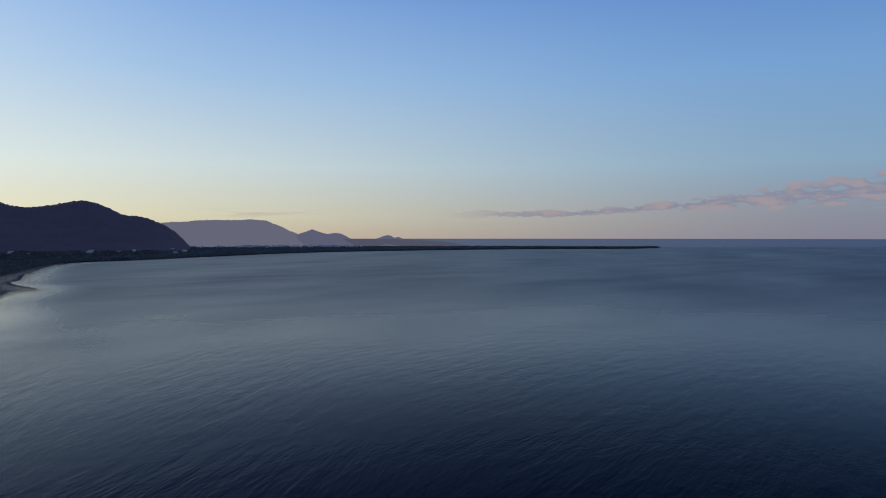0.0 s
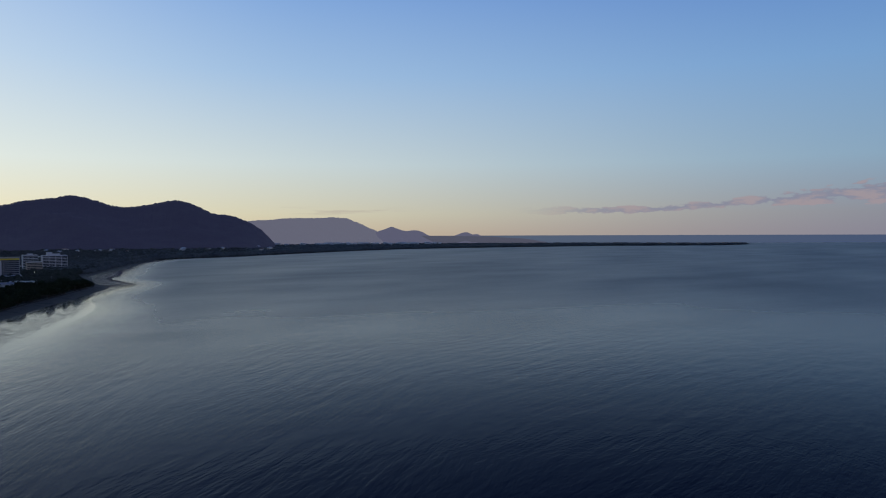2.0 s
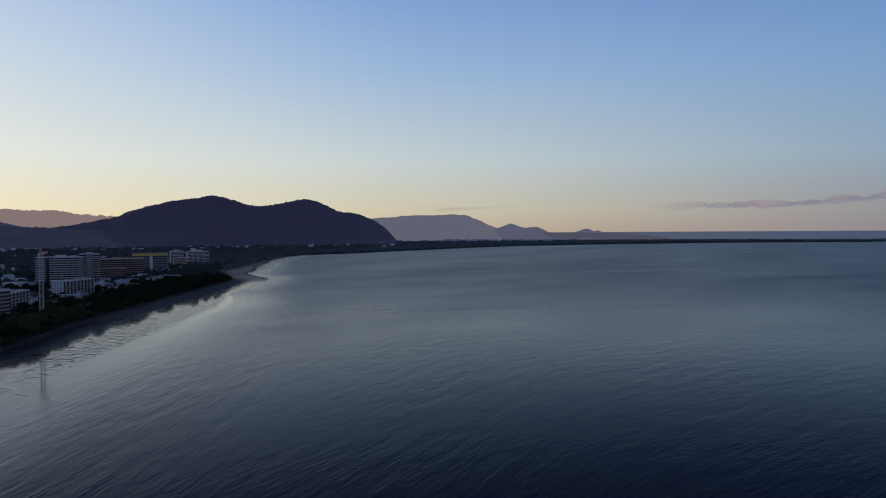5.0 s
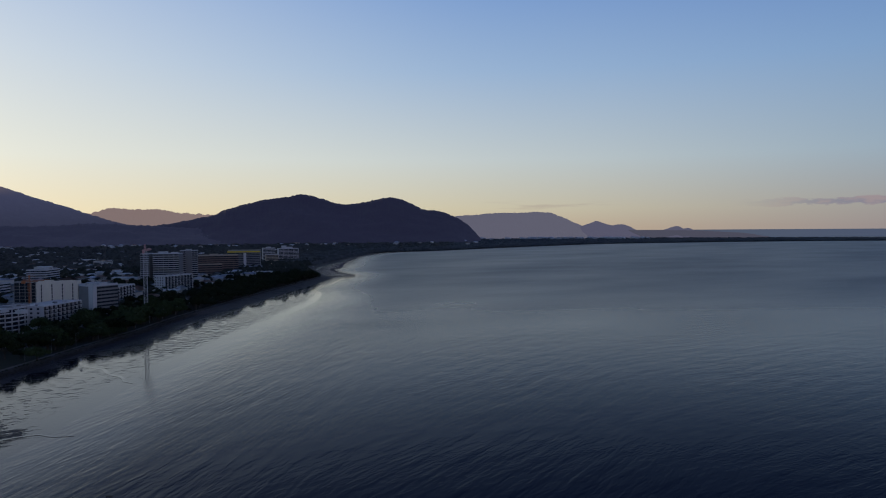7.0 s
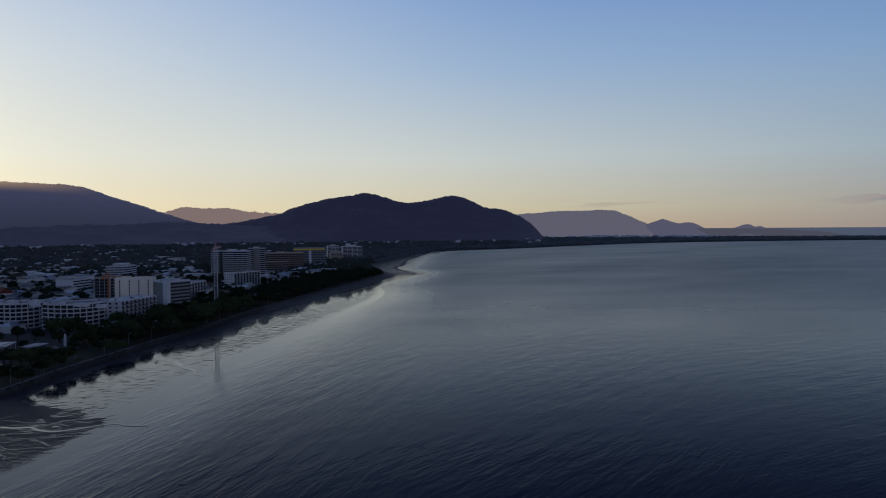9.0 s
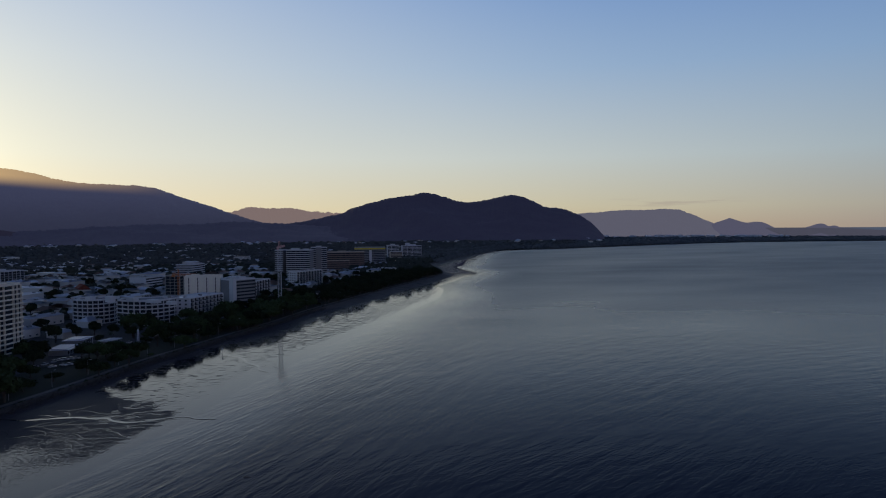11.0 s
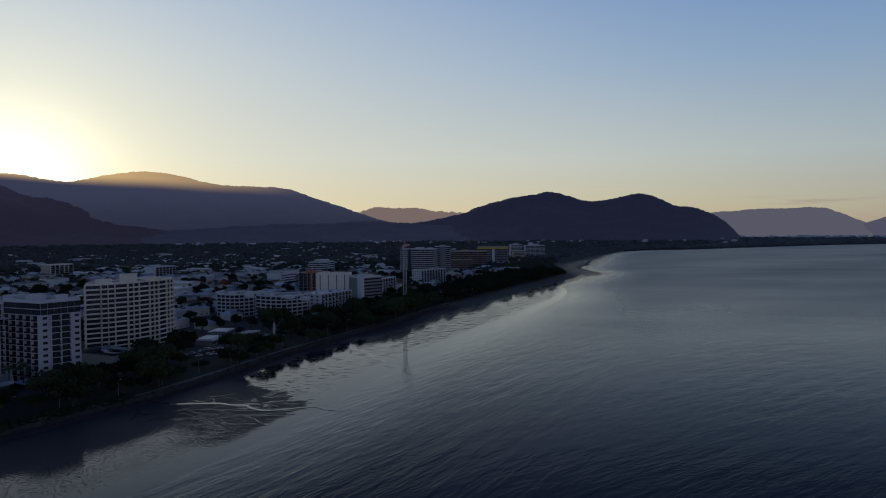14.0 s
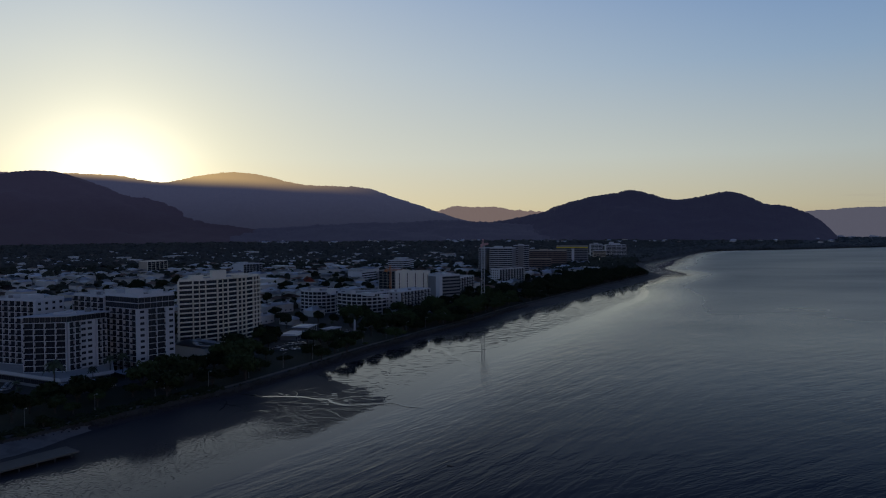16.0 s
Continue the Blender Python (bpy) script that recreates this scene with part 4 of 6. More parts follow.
def facade(b, p0, p1, centre, z0, n, sh, kind, bays, mat, trim, deep=1.5, solid=(), ww=1.5, wh=1.4, low=0):
    """Dress one wall of a building.  kind: band (long balconies), grid (frame with deep loggias), punch (single windows), blank."""
    a, d, nn, length = edge_frame(p0, p1, centre)
    w = length / bays
    if kind == "band":
        me = balcony_mesh(w + 0.02, deep, trim)
        win = window_mesh(w * 0.92, sh - 0.45, FRAME, 0.07, max(1, int(w / 2)))
        bm = bmesh.new()
        box(bm, (0, deep * 0.32, n * sh / 2), (0.22, deep * 0.64, n * sh))
        fin = finish("fin_wall", bm, mat)
        for i in range(bays + 1):
            if i % 2 == 0 or bays < 5:
                put("fin_wall", fin, b, a, d, nn, min(max(i * w, 0.15), length - 0.15), 0.0, z0)
        for k in range(low, n):
            for i in range(bays):
                if i in solid:
                    continue
                put("balcony", me, b, a, d, nn, (i + 0.5) * w, 0.0, z0 + k * sh)
                put("window", win, b, a, d, nn, (i + 0.5) * w, 0.03, z0 + k * sh + 0.2)
        for i in solid:
            bm = bmesh.new()
            box(bm, (0, deep / 2, n * sh / 2 + 0.4), (w * 0.9, deep + 0.2, n * sh + 0.8))
            put("stair_shaft", finish("stair_shaft", bm, mat), b, a, d, nn, (i + 0.5) * w, 0.0, z0)
    elif kind == "grid":
        bm = bmesh.new()
        box(bm, (0, deep / 2, n * sh / 2), (0.30, deep, n * sh))
        col = finish("column", bm, trim)
        slab = balcony_mesh(length, deep - 0.05, trim, 0.2)
        bm = bmesh.new()
        box(bm, (0, deep - 0.10, 0.62), (w - 0.45, 0.04, 0.86))
        rail = finish("glass_balustrade", bm, GLASS)
        win = window_mesh(w - 0.5, sh - 0.45, FRAME, 0.06, 1)
        for i in range(bays + 1):
            put("column", col, b, a, d, nn, min(max(i * w, 0.21), length - 0.21), 0.0, z0)
        for k in range(n + 1):
            put("floor_slab", slab, b, a, d, nn, length / 2, 0.0, z0 + k * sh)
        for k in range(n):
            for i in range(bays):
                put("window", win, b, a, d, nn, (i + 0.5) * w, 0.03, z0 + k * sh + 0.2)
                put("glass_balustrade", rail, b, a, d, nn, (i + 0.5) * w, 0.0, z0 + k * sh)
    elif kind == "punch":
        win = window_mesh(ww, wh, FRAME, 0.10, 1)
        for k in range(low, n):
            for i in range(bays):
                if i not in solid:
                    put("window", win, b, a, d, nn, (i + 0.5) * w, 0.03, z0 + k * sh + (sh - wh) * 0.5)
    elif kind == "ribbon":
        win = window_mesh(w * 0.96, sh * 0.48, FRAME, 0.10, 3)
        for k in range(low, n):
            for i in range(bays):
                put("window", win, b, a, d, nn, (i + 0.5) * w, 0.03, z0 + k * sh + sh * 0.32)


def building(name, poly, z0, n, sh, mat, trim, walls, label, category="building", roof_mat=None, plant=(), parapet=0.9, overhang=0.0):
    """A block on a footprint.  walls: {edge number: facade keywords}."""
    cx, cy = sum(p[0] for p in poly) / len(poly), sum(p[1] for p in poly) / len(poly)
    b = thing(name, (cx, cy, z0), 0, label, category)
    loc = [(x - cx, y - cy) for x, y in poly]
    cc = ccw(loc)
    top = n * sh
    bm = bmesh.new()
    prism(bm, cc, -1.0, top)
    part("wall", bm, mat, b)
    bm = bmesh.new()
    rim = inset(cc, -overhang) if overhang else cc
    prism(bm, inset(rim, 0.302) if parapet else rim, top + 0.003, top + 0.3)
    part("roof", bm, roof_mat or CONCRETE, b)
    if parapet:
        bm = bmesh.new()
        inner = inset(rim, 0.3)
        za, zb, k = top + 0.003, top + 0.3 + parapet, len(rim)
        ring = [[bm.verts.new((x, y, z)) for x, y in loop] for loop, z in ((rim, za), (rim, zb), (inner, zb), (inner, za))]
        for r in range(4):
            for i in range(k):
                j = (i + 1) % k
                bm.faces.new((ring[r][i], ring[r][j], ring[(r + 1) % 4][j], ring[(r + 1) % 4][i]))
        part("parapet", bm, trim, b)
    for (u, v, sx, sy, h) in plant:
        bm = bmesh.new()
        t = math.atan2(loc[1][1] - loc[0][1], loc[1][0] - loc[0][0])
        px = loc[0][0] + (loc[1][0] - loc[0][0]) * u + (loc[-1][0] - loc[0][0]) * v
        py = loc[0][1] + (loc[1][1] - loc[0][1]) * u + (loc[-1][1] - loc[0][1]) * v
        box(bm, (px, py, top + 0.3 + h / 2), (sx, sy, h), t)
        box(bm, (px, py, top + 0.3 + h + 0.1), (sx + 0.5, sy + 0.5, 0.2), t)
        part("plant_room", bm, trim, b)
    if n > 3:
        rr = random.Random(int(abs(cx) * 7 + abs(cy)))
        xs, ys = [p[0] for p in cc], [p[1] for p in cc]
        core = inset(cc, 2.5)
        for _ in range(9):
            px, py = rr.uniform(min(xs), max(xs)), rr.uniform(min(ys), max(ys))
            if not inside(px, py, core):
                continue
            bm = bmesh.new()
            h = rr.uniform(0.8, 1.9)
            box(bm, (px, py, top + 0.31 + h / 2), (rr.uniform(1.2, 3.4), rr.uniform(1.0, 2.4), h), rr.uniform(0, 1.5))
            bmesh.ops.bevel(bm, geom=bm.edges[:], offset=0.06, segments=1, affect="EDGES")
            part("roof_unit", bm, rr.choice((STEEL, PALE, GREY)), b)
    for i, kw in walls.items():
        facade(b, loc[i], loc[(i + 1) % len(loc)], (0, 0), kw.pop("z0", 0.0), kw.pop("n", n), kw.pop("sh", sh), **{"mat": mat, "trim": trim, **kw})
    return b


def arc(p0, p1, bulge, n):
    """Corners on a bow from p0 to p1 that swells to the right by bulge metres."""
    a, b = Vector(p0), Vector(p1)
    d = b - a
    r = Vector((d.y, -d.x)).normalized()
    return [tuple(a.lerp(b, i / n) + r * bulge * (1 - (2 * i / n - 1) ** 2)) for i in range(n + 1)]


def glazed_top(b, poly, edges, z, h, wide=3.2):
    """Full-height glazing with a thin slab over it round the top storeys."""
    cx, cy = sum(p[0] for p in poly) / len(poly), sum(p[1] for p in poly) / len(poly)
    loc = [(x - cx, y - cy) for x, y in poly]
    for e in edges:
        a, d, nn, length = edge_frame(loc[e], loc[(e + 1) % len(loc)], (0, 0))
        k = max(1, round(length / wide))
        win = window_mesh(length / k * 0.95, h - 0.45, FRAME, 0.10, 1)
        for i in range(k):
            put("window", win, b, a, d, nn, length * (i + 0.5) / k, 0.03, z + 0.1)
        bm = bmesh.new()
        box(bm, (0, 0.3, 0), (length + 0.3, 0.9, 0.22))
        put("roof_slab", finish("roof_slab", bm, PALE), b, a, d, nn, length / 2, 0.0, z + h - 0.12)


# round-fronted cream tower
front = arc((-446, 164), (-461, 226), 7.0, 8)
building("apartment_tower", front + [(-474, 224), (-478, 206), (-460, 170)], 3, 14, 2.95, CREAM, CREAM,
         {0: dict(kind="band", bays=1, deep=1.0), **{i: dict(kind="band", bays=1 + i % 2, deep=(1.5, 2.0, 1.6, 2.0)[i % 4]) for i in range(1, 8)}, 8: dict(kind="band", bays=2, deep=1.4),
          11: dict(kind="band", bays=3, deep=1.3)},
         "cream rounded apartment tower with long banded balconies", "apartment tower", plant=[(2.9, 0.35, 9, 6, 5.5), (1.2, 0.5, 8, 7, 2.6), (4.6, 0.5, 10, 5, 1.8)])
# tall pale block with dark loggias
tall = building("apartment_block", [(-375, 117), (-378, 136.5), (-402, 132), (-401, 108.5)], 3, 13, 3.05, PALE, WHITE,
         {0: dict(kind="punch", bays=5, solid=(1, 2, 3), ww=2.2, wh=1.3, n=11), 3: dict(kind="grid", bays=5, deep=1.5, trim=PALE, mat=GREY, n=11)},
         "pale grey apartment block with dark loggias", "apartment block", plant=[(0.3, 0.45, 7, 6, 3.2), (0.75, 0.3, 6, 5, 2.2)], parapet=1.2)
tall_plan = [(-375, 117), (-378, 136.5), (-402, 132), (-401, 108.5)]
for k in (0, 1):
    glazed_top(tall, tall_plan, (0, 3), 3.05 * (11 + k), 3.05)
blk = thing("balcony_bay", (-376.5, 126.8, 3), 0, "column of glazed balconies on the pale block", "balcony bay")
facade(blk, (1.0, -5.55), (-0.4, 4.35), (-10, -1), 0.0, 11, 3.05, "grid", 2, PALE, WHITE, deep=1.2)
building("apartment_block", [(-401.2, 108.5), (-428, 99.4), (-434, 118), (-402.2, 126)], 3, 13, 2.95, GREY, PALE,
         {0: dict(kind="grid", bays=5, deep=1.2)}, "grey rear wing of a tall apartment block with loggias", "apartment block", plant=[(0.1, 0.4, 9, 7, 3.4), (0.7, 0.4, 5, 4, 2.0)])
# front corner block on a podium
low = building("hotel_block", [(-382.6, 85.4), (-390, 105), (-402, 94), (-393, 68.5)], 8, 9, 3.0, PALE, WHITE,
         {0: dict(kind="punch", bays=6, solid=(0, 1, 4, 5), ww=2.3, wh=1.3, n=8), 3: dict(kind="grid", bays=4, deep=1.6, n=8)},
         "white mid-rise hotel block with flat overhanging roof", "hotel", roof_mat=PALE, parapet=0, overhang=2.2, plant=[(0.5, 0.5, 8, 6, 0.9)])
low_plan = [(-382.6, 85.4), (-390, 105), (-402, 94), (-393, 68.5)]
glazed_top(low, low_plan, (0, 3), 24.0, 3.0, 2.6)
bay = thing("balcony_bay", (-385, 90, 8), 0, "white framed corner balconies of the hotel block", "balcony bay")
facade(bay, (2.55, -4.5), (0.2, 1.7), (-8, -2), 0.0, 8, 3.0, "grid", 2, PALE, WHITE, deep=1.3)
bay = thing("balcony_bay", (-385, 90, 8), 0, "white framed end balconies of the hotel block", "balcony bay")
facade(bay, (-2.8, 9.6), (-4.9, 15.0), (-12, 4), 0.0, 8, 3.0, "grid", 2, PALE, WHITE, deep=1.6)
# left neighbour
building("hotel_block", [(-409, 77), (-417, 92), (-444, 80), (-436, 61.5)], 8, 11, 3.0, PALE, WHITE,
         {0: dict(kind="punch", bays=4, ww=1.6, wh=1.3), 3: dict(kind="grid", bays=7, deep=1.2)},
         "pale hotel block with recessed balconies", "hotel", plant=[(0.5, 0.4, 9, 6, 2.0), (0.5, 0.8, 6, 6, 1.4)])
# podium with terrace
pod = [(-359.4, 77.7), (-364, 100), (-404, 110), (-448, 84), (-436, 44), (-407, 58)]
building("podium", pod, 3, 1, 4.6, GREY, PALE, {5: dict(kind="ribbon", bays=9, low=0), 0: dict(kind="ribbon", bays=4, low=0)},
         "long white hotel podium with terrace roof", "podium", parapet=1.3, overhang=1.6)

# curved hotels
front = arc((-519, 328), (-493, 366), 19.0, 11)
front2 = arc((-555, 312.7), (-536, 340.5), 13.0, 9)
building("curved_hotel", front + [(-502, 373), (-526, 337)], 3, 6, 3.1, PALE, WHITE, {i: dict(kind="band", bays=1, deep=1.3) for i in range(11)},
         "low drum-fronted hotel with pale curved balcony bands", "hotel", roof_mat=GREY, plant=[(2.5, 0.2, 9, 5, 3.0), (6.0, 0.35, 11, 6, 2.2), (9.0, 0.3, 6, 5, 2.4)])
building("curved_hotel", front2 + [(-545, 347), (-564, 320)], 3, 6, 3.1, PALE, WHITE, {i: dict(kind="band", bays=1, deep=1.2) for i in range(9)},
         "low drum-fronted hotel wing with glazed balconies", "hotel", roof_mat=GREY, plant=[(3.5, 0.3, 6, 5, 3.2), (7.5, 0.4, 6, 5, 4.4)])
# white flats with open frames
building("apartment_block", [(-481, 366), (-495, 411), (-513, 405), (-500, 358)], 3, 6, 3.1, PALE, WHITE,
         {0: dict(kind="grid", bays=9, deep=1.8), 3: dict(kind="punch", bays=4, ww=1.8)}, "low white flats with open balcony frames", "apartment block", roof_mat=ROOF_METAL, parapet=0.4, overhang=0.8)
# cream hotel with a white end wall
building("hotel_tower", [(-504, 431), (-503.5, 457), (-530, 458), (-524, 434)], 3, 9, 3.1, GREY, WHITE,
         {0: dict(kind="ribbon", bays=6), }, "grey hotel wing with rows of windows", "hotel", plant=[(0.5, 0.3, 8, 5, 2.4)], parapet=1.2)
building("hotel_end", [(-523, 434.5), (-503, 430.5), (-502.4, 433.8), (-522, 437.8)], 3, 9, 3.15, WHITE, WHITE,
         {0: dict(kind="punch", bays=3, solid=(0, 2), ww=1.3, wh=1.5)}, "tall blank white hotel end wall with small windows", "hotel", parapet=1.4)
building("hotel_wing", [(-546, 411), (-524.5, 433.6), (-535, 446), (-560, 424)], 3, 10, 3.05, CREAM, CREAM,
         {0: dict(kind="punch", bays=4, ww=0.9, wh=2.4)}, "cream hotel wing with narrow window slots", "hotel", plant=[(0.3, 0.3, 7, 5, 2.4), (0.7, 0.5, 9, 5, 1.6)], parapet=1.2)
building("apartment_block", [(-572, 516), (-590, 556), (-606, 548), (-590, 508)], 3, 6, 3.1, PALE, WHITE,
         {0: dict(kind="grid", bays=6, deep=1.6), 3: dict(kind="punch", bays=3)}, "white framed flats behind the hotel", "apartment block", parapet=0.5, overhang=0.6)
# far banded tower and its neighbour
building("apartment_tower", [(-758, 749), (-727, 766), (-738, 786), (-771, 768)], 3, 14, 3.0, GREY, WHITE,
         {0: dict(kind="band", bays=5, deep=1.5)}, "banded white hotel tower", "hotel tower", plant=[(0.35, 0.4, 12, 7, 3.0), (0.8, 0.4, 8, 6, 2.2)])
building("apartment_tower", [(-773, 741), (-762.5, 746.5), (-773.5, 767), (-786, 762)], 3, 14, 3.0, GREY, WHITE,
         {0: dict(kind="band", bays=2, deep=1.3)}, "narrow banded wing of the hotel tower", "hotel tower")
building("apartment_tower", [(-747, 789), (-727, 803), (-740, 818), (-760, 803)], 3, 15, 3.0, GREY, PALE,
         {0: dict(kind="band", bays=3, deep=1.5, solid=(1,))}, "slim hotel tower with pale balconies", "hotel tower", plant=[(0.5, 0.4, 8, 6, 2.5)])
building("apartment_block", [(-648, 657), (-651, 708), (-666, 709), (-664, 658)], 3, 6, 3.1, WHITE, WHITE,
         {0: dict(kind="grid", bays=9, deep=2.0), 3: dict(kind="punch", bays=4, ww=1.6)}, "bright white low flats with deep balconies", "apartment block", parapet=0.6)
building("office_block", [(-843, 930), (-792, 973), (-815, 1000), (-866, 957)], 3, 9, 3.5, BRICK, TAN,
         {0: dict(kind="ribbon", bays=8)}, "brown brick office block with window bands", "office block", plant=[(0.4, 0.4, 14, 8, 2.5)])
building("office_block", [(-826, 908), (-794, 934), (-803, 945), (-835, 919)], 3, 5, 3.6, BRICK, TAN,
         {0: dict(kind="ribbon", bays=5)}, "lower brown brick office wing", "office block")
kb = building("unfinished_block", [(-880, 1051), (-833, 1086), (-850, 1110), (-897, 1075)], 3, 11, 3.3, GREY, CONCRETE,
              {0: dict(kind="ribbon", bays=8)}, "grey block under construction with yellow top screens", "building site")
bm = bmesh.new()
a, d, nn, ln = edge_frame((-23.5 + 8.5 - 0.0, -29.5 + 0.0), (23.5 + 8.5, 5.5), (0, 10))
box(bm, (ln / 2, 0.5, 34.4), (ln + 1, 0.4, 2.4))
put("safety_screen", finish("safety_screen", bm, YELLOW), kb, Vector((-15, -29.5)), Vector((0.802, 0.597)), Vector((0.597, -0.802)), 0, 0.4, 0, "bright yellow safety screen")
bm = bmesh.new()
box(bm, (0, 0.6, 16), (5, 1.0, 32))
put("lift_shaft", finish("lift_shaft", bm, WHITE), kb, Vector((-15, -29.5)), Vector((0.802, 0.597)), Vector((0.597, -0.802)), 31, 0.2, 0, "white lift shaft")
building("hall", [(-845, 1030), (-805, 1062), (-828, 1088), (-868, 1056)], 3, 2, 4.0, WHITE, ROOF_BLUE, {0: dict(kind="ribbon", bays=6)}, "low hall with a blue metal roof", "hall", roof_mat=ROOF_BLUE, parapet=0, overhang=1.5)
building("apartment_block", [(-965, 1269), (-945, 1285), (-962, 1303), (-982, 1287)], 3, 11, 3.1, PALE, WHITE, {0: dict(kind="band", bays=3)}, "far pale apartment block with stepped top", "apartment block", plant=[(0.5, 0.5, 10, 8, 3)])
building("apartment_block", [(-968, 1330), (-936, 1362), (-958, 1386), (-990, 1354)], 3, 10, 3.1, PALE, WHITE, {0: dict(kind="band", bays=4)}, "far white stepped apartment block", "apartment block", plant=[(0.5, 0.4, 20, 10, 4), (0.3, 0.5, 10, 8, 7)])
building("apartment_block", [(-935, 1240), (-915, 1256), (-930, 1272), (-950, 1256)], 3, 7, 3.1, TAN, PALE, {0: dict(kind="ribbon", bays=4)}, "far tan low-rise flats", "apartment block")
# mid-town blocks behind
building("office_block", [(-1010, 470), (-1020, 506), (-1042, 500), (-1032, 464)], 3, 6, 3.2, WHITE, PALE, {0: dict(kind="grid", bays=6, deep=1.0), 3: dict(kind="blank", bays=1)}, "white office block among low houses", "office block", plant=[(0.3, 0.5, 10, 8, 3)])
building("office_block", [(-1215, 395), (-1228, 433), (-1250, 426), (-1237, 388)], 3, 6, 3.2, TAN, CREAM, {0: dict(kind="grid", bays=5, deep=1.2)}, "tan town block with pale piers", "office block")
building("office_block", [(-955, 735), (-975, 775), (-1000, 763), (-980, 722)], 3, 5, 3.4, PALE, PALE, {0: dict(kind="ribbon", bays=6), 3: dict(kind="ribbon", bays=4)}, "pale blue-grey hospital block", "office block", plant=[(0.5, 0.5, 16, 10, 3)])
building("office_block", [(-800, 545), (-815, 580), (-836, 571), (-821, 536)], 3, 4, 3.3, WHITE, PALE, {0: dict(kind="ribbon", bays=5)}, "white low office block", "office block")
building("unfinished_block", [(-632, 470), (-640, 490), (-655, 484), (-647, 464)], 3, 8, 3.2, CONCRETE, CONCRETE, {0: dict(kind="grid", bays=3, deep=0.6), 3: dict(kind="grid", bays=3, deep=0.6)}, "bare concrete frame of a block being built", "building site")

# low bar complex by the promenade, flat blue roofs on two levels
def pavilion(x, y, turn, w, l, h, mat, label):
    b = thing("pavilion", (x, y, 3), turn, label, "pavilion", "pavilions")
    bm = bmesh.new()
    prism(bm, [(-w / 2, -l / 2), (w / 2, -l / 2), (w / 2, l / 2), (-w / 2, l / 2)], -0.3, h)
    part("wall", bm, GREY, b)
    bm = bmesh.new()
    o = 1.3
    prism(bm, [(-w / 2 - o, -l / 2 - o), (w / 2 + o, -l / 2 - o), (w / 2 + o, l / 2 + o), (-w / 2 - o, l / 2 + o)], h, h + 0.35)
    prism(bm, [(-w / 2 + 1, -l / 2 + 1), (w / 2 - 1, -l / 2 + 1), (w / 2 - 1, l / 2 - 1), (-w / 2 + 1, l / 2 - 1)], h + 0.35, h + 0.7)
    part("roof", bm, mat, b, "pale blue metal roof")
    k = int(l / 4)
    for i in range(k):
        bm = bmesh.new()
        box(bm, (w / 2 + 0.05, -l / 2 + l * (i + 0.5) / k, h * 0.48), (0.12, l / k * 0.74, h * 0.6))
        part("window", bm, GLASS, b)
    for i in range(k + 1):
        bm = bmesh.new()
        beam(bm, (w / 2 + 1.0, -l / 2 + l * i / k, 0), (w / 2 + 1.0, -l / 2 + l * i / k, h), 0.16, 6)
        part("post", bm, PALE, b)
    return b


pavilion(-426, 234, 40, 11, 20, 3.2, ROOF_BLUE, "low bar pavilion with a flat blue roof")
pavilion(-441, 251, 40, 10, 16, 5.0, ROOF_BLUE, "two-level bar pavilion with a flat blue roof")
pavilion(-457, 229, 58, 9, 22, 3.0, ROOF_BLUE, "long low pavilion with a pale blue roof")
pavilion(-430, 266, 25, 6, 12, 3.2, ROOF_METAL, "small pavilion with a pale roof")

BIG = []          # footprints kept clear of houses and trees
for ob in scene.objects:
    if ob.name.split(".")[0] == "wall" and ob.parent:
        c = ob.parent.location
        r = max(math.hypot(v.co.x, v.co.y) for v in ob.data.vertices)
        BIG.append((c.x, c.y, [(v.co.x + c.x, v.co.y + c.y) for v in ob.data.vertices if v.co.z < 0], r))


def free(x, y, gap):
    for cx, cy, poly, r in BIG:
        dd = math.hypot(x - cx, y - cy)
        if dd < r + gap:
            if inside(x, y, poly):
                return False
            for i in range(len(poly)):
                a, b = Vector(poly[i]), Vector(poly[(i + 1) % len(poly)])
                t = max(0, min(1, (Vector((x, y)) - a).dot(b - a) / max(0.01, (b - a).length_squared)))
                if (a.lerp(b, t) - Vector((x, y))).length < gap:
                    return False
    return True


# ================= tower cranes =================
def lattice(bm, p0, p1, w, bay):
    a, b = Vector(p0), Vector(p1)
    ax = (b - a).normalized()
    s = ax.orthogonal().normalized()
    if abs(ax.z) > 0.9:
        s = Vector((1, 0, 0))
    t = ax.cross(s)
    n = max(1, int((b - a).length / bay))
    cs = [s * i * w / 2 + t * j * w / 2 for i, j in ((1, 1), (-1, 1), (-1, -1), (1, -1))]
    for c in cs:
        beam(bm, a + c, b + c, 0.24)
    for k in range(n):
        q0, q1 = a.lerp(b, k / n), a.lerp(b, (k + 1) / n)
        for i in range(4):
            c0, c1 = cs[i], cs[(i + 1) % 4]
            beam(bm, q0 + c0, q1 + c1, 0.15)
            beam(bm, q1 + c0, q1 + c1, 0.15)


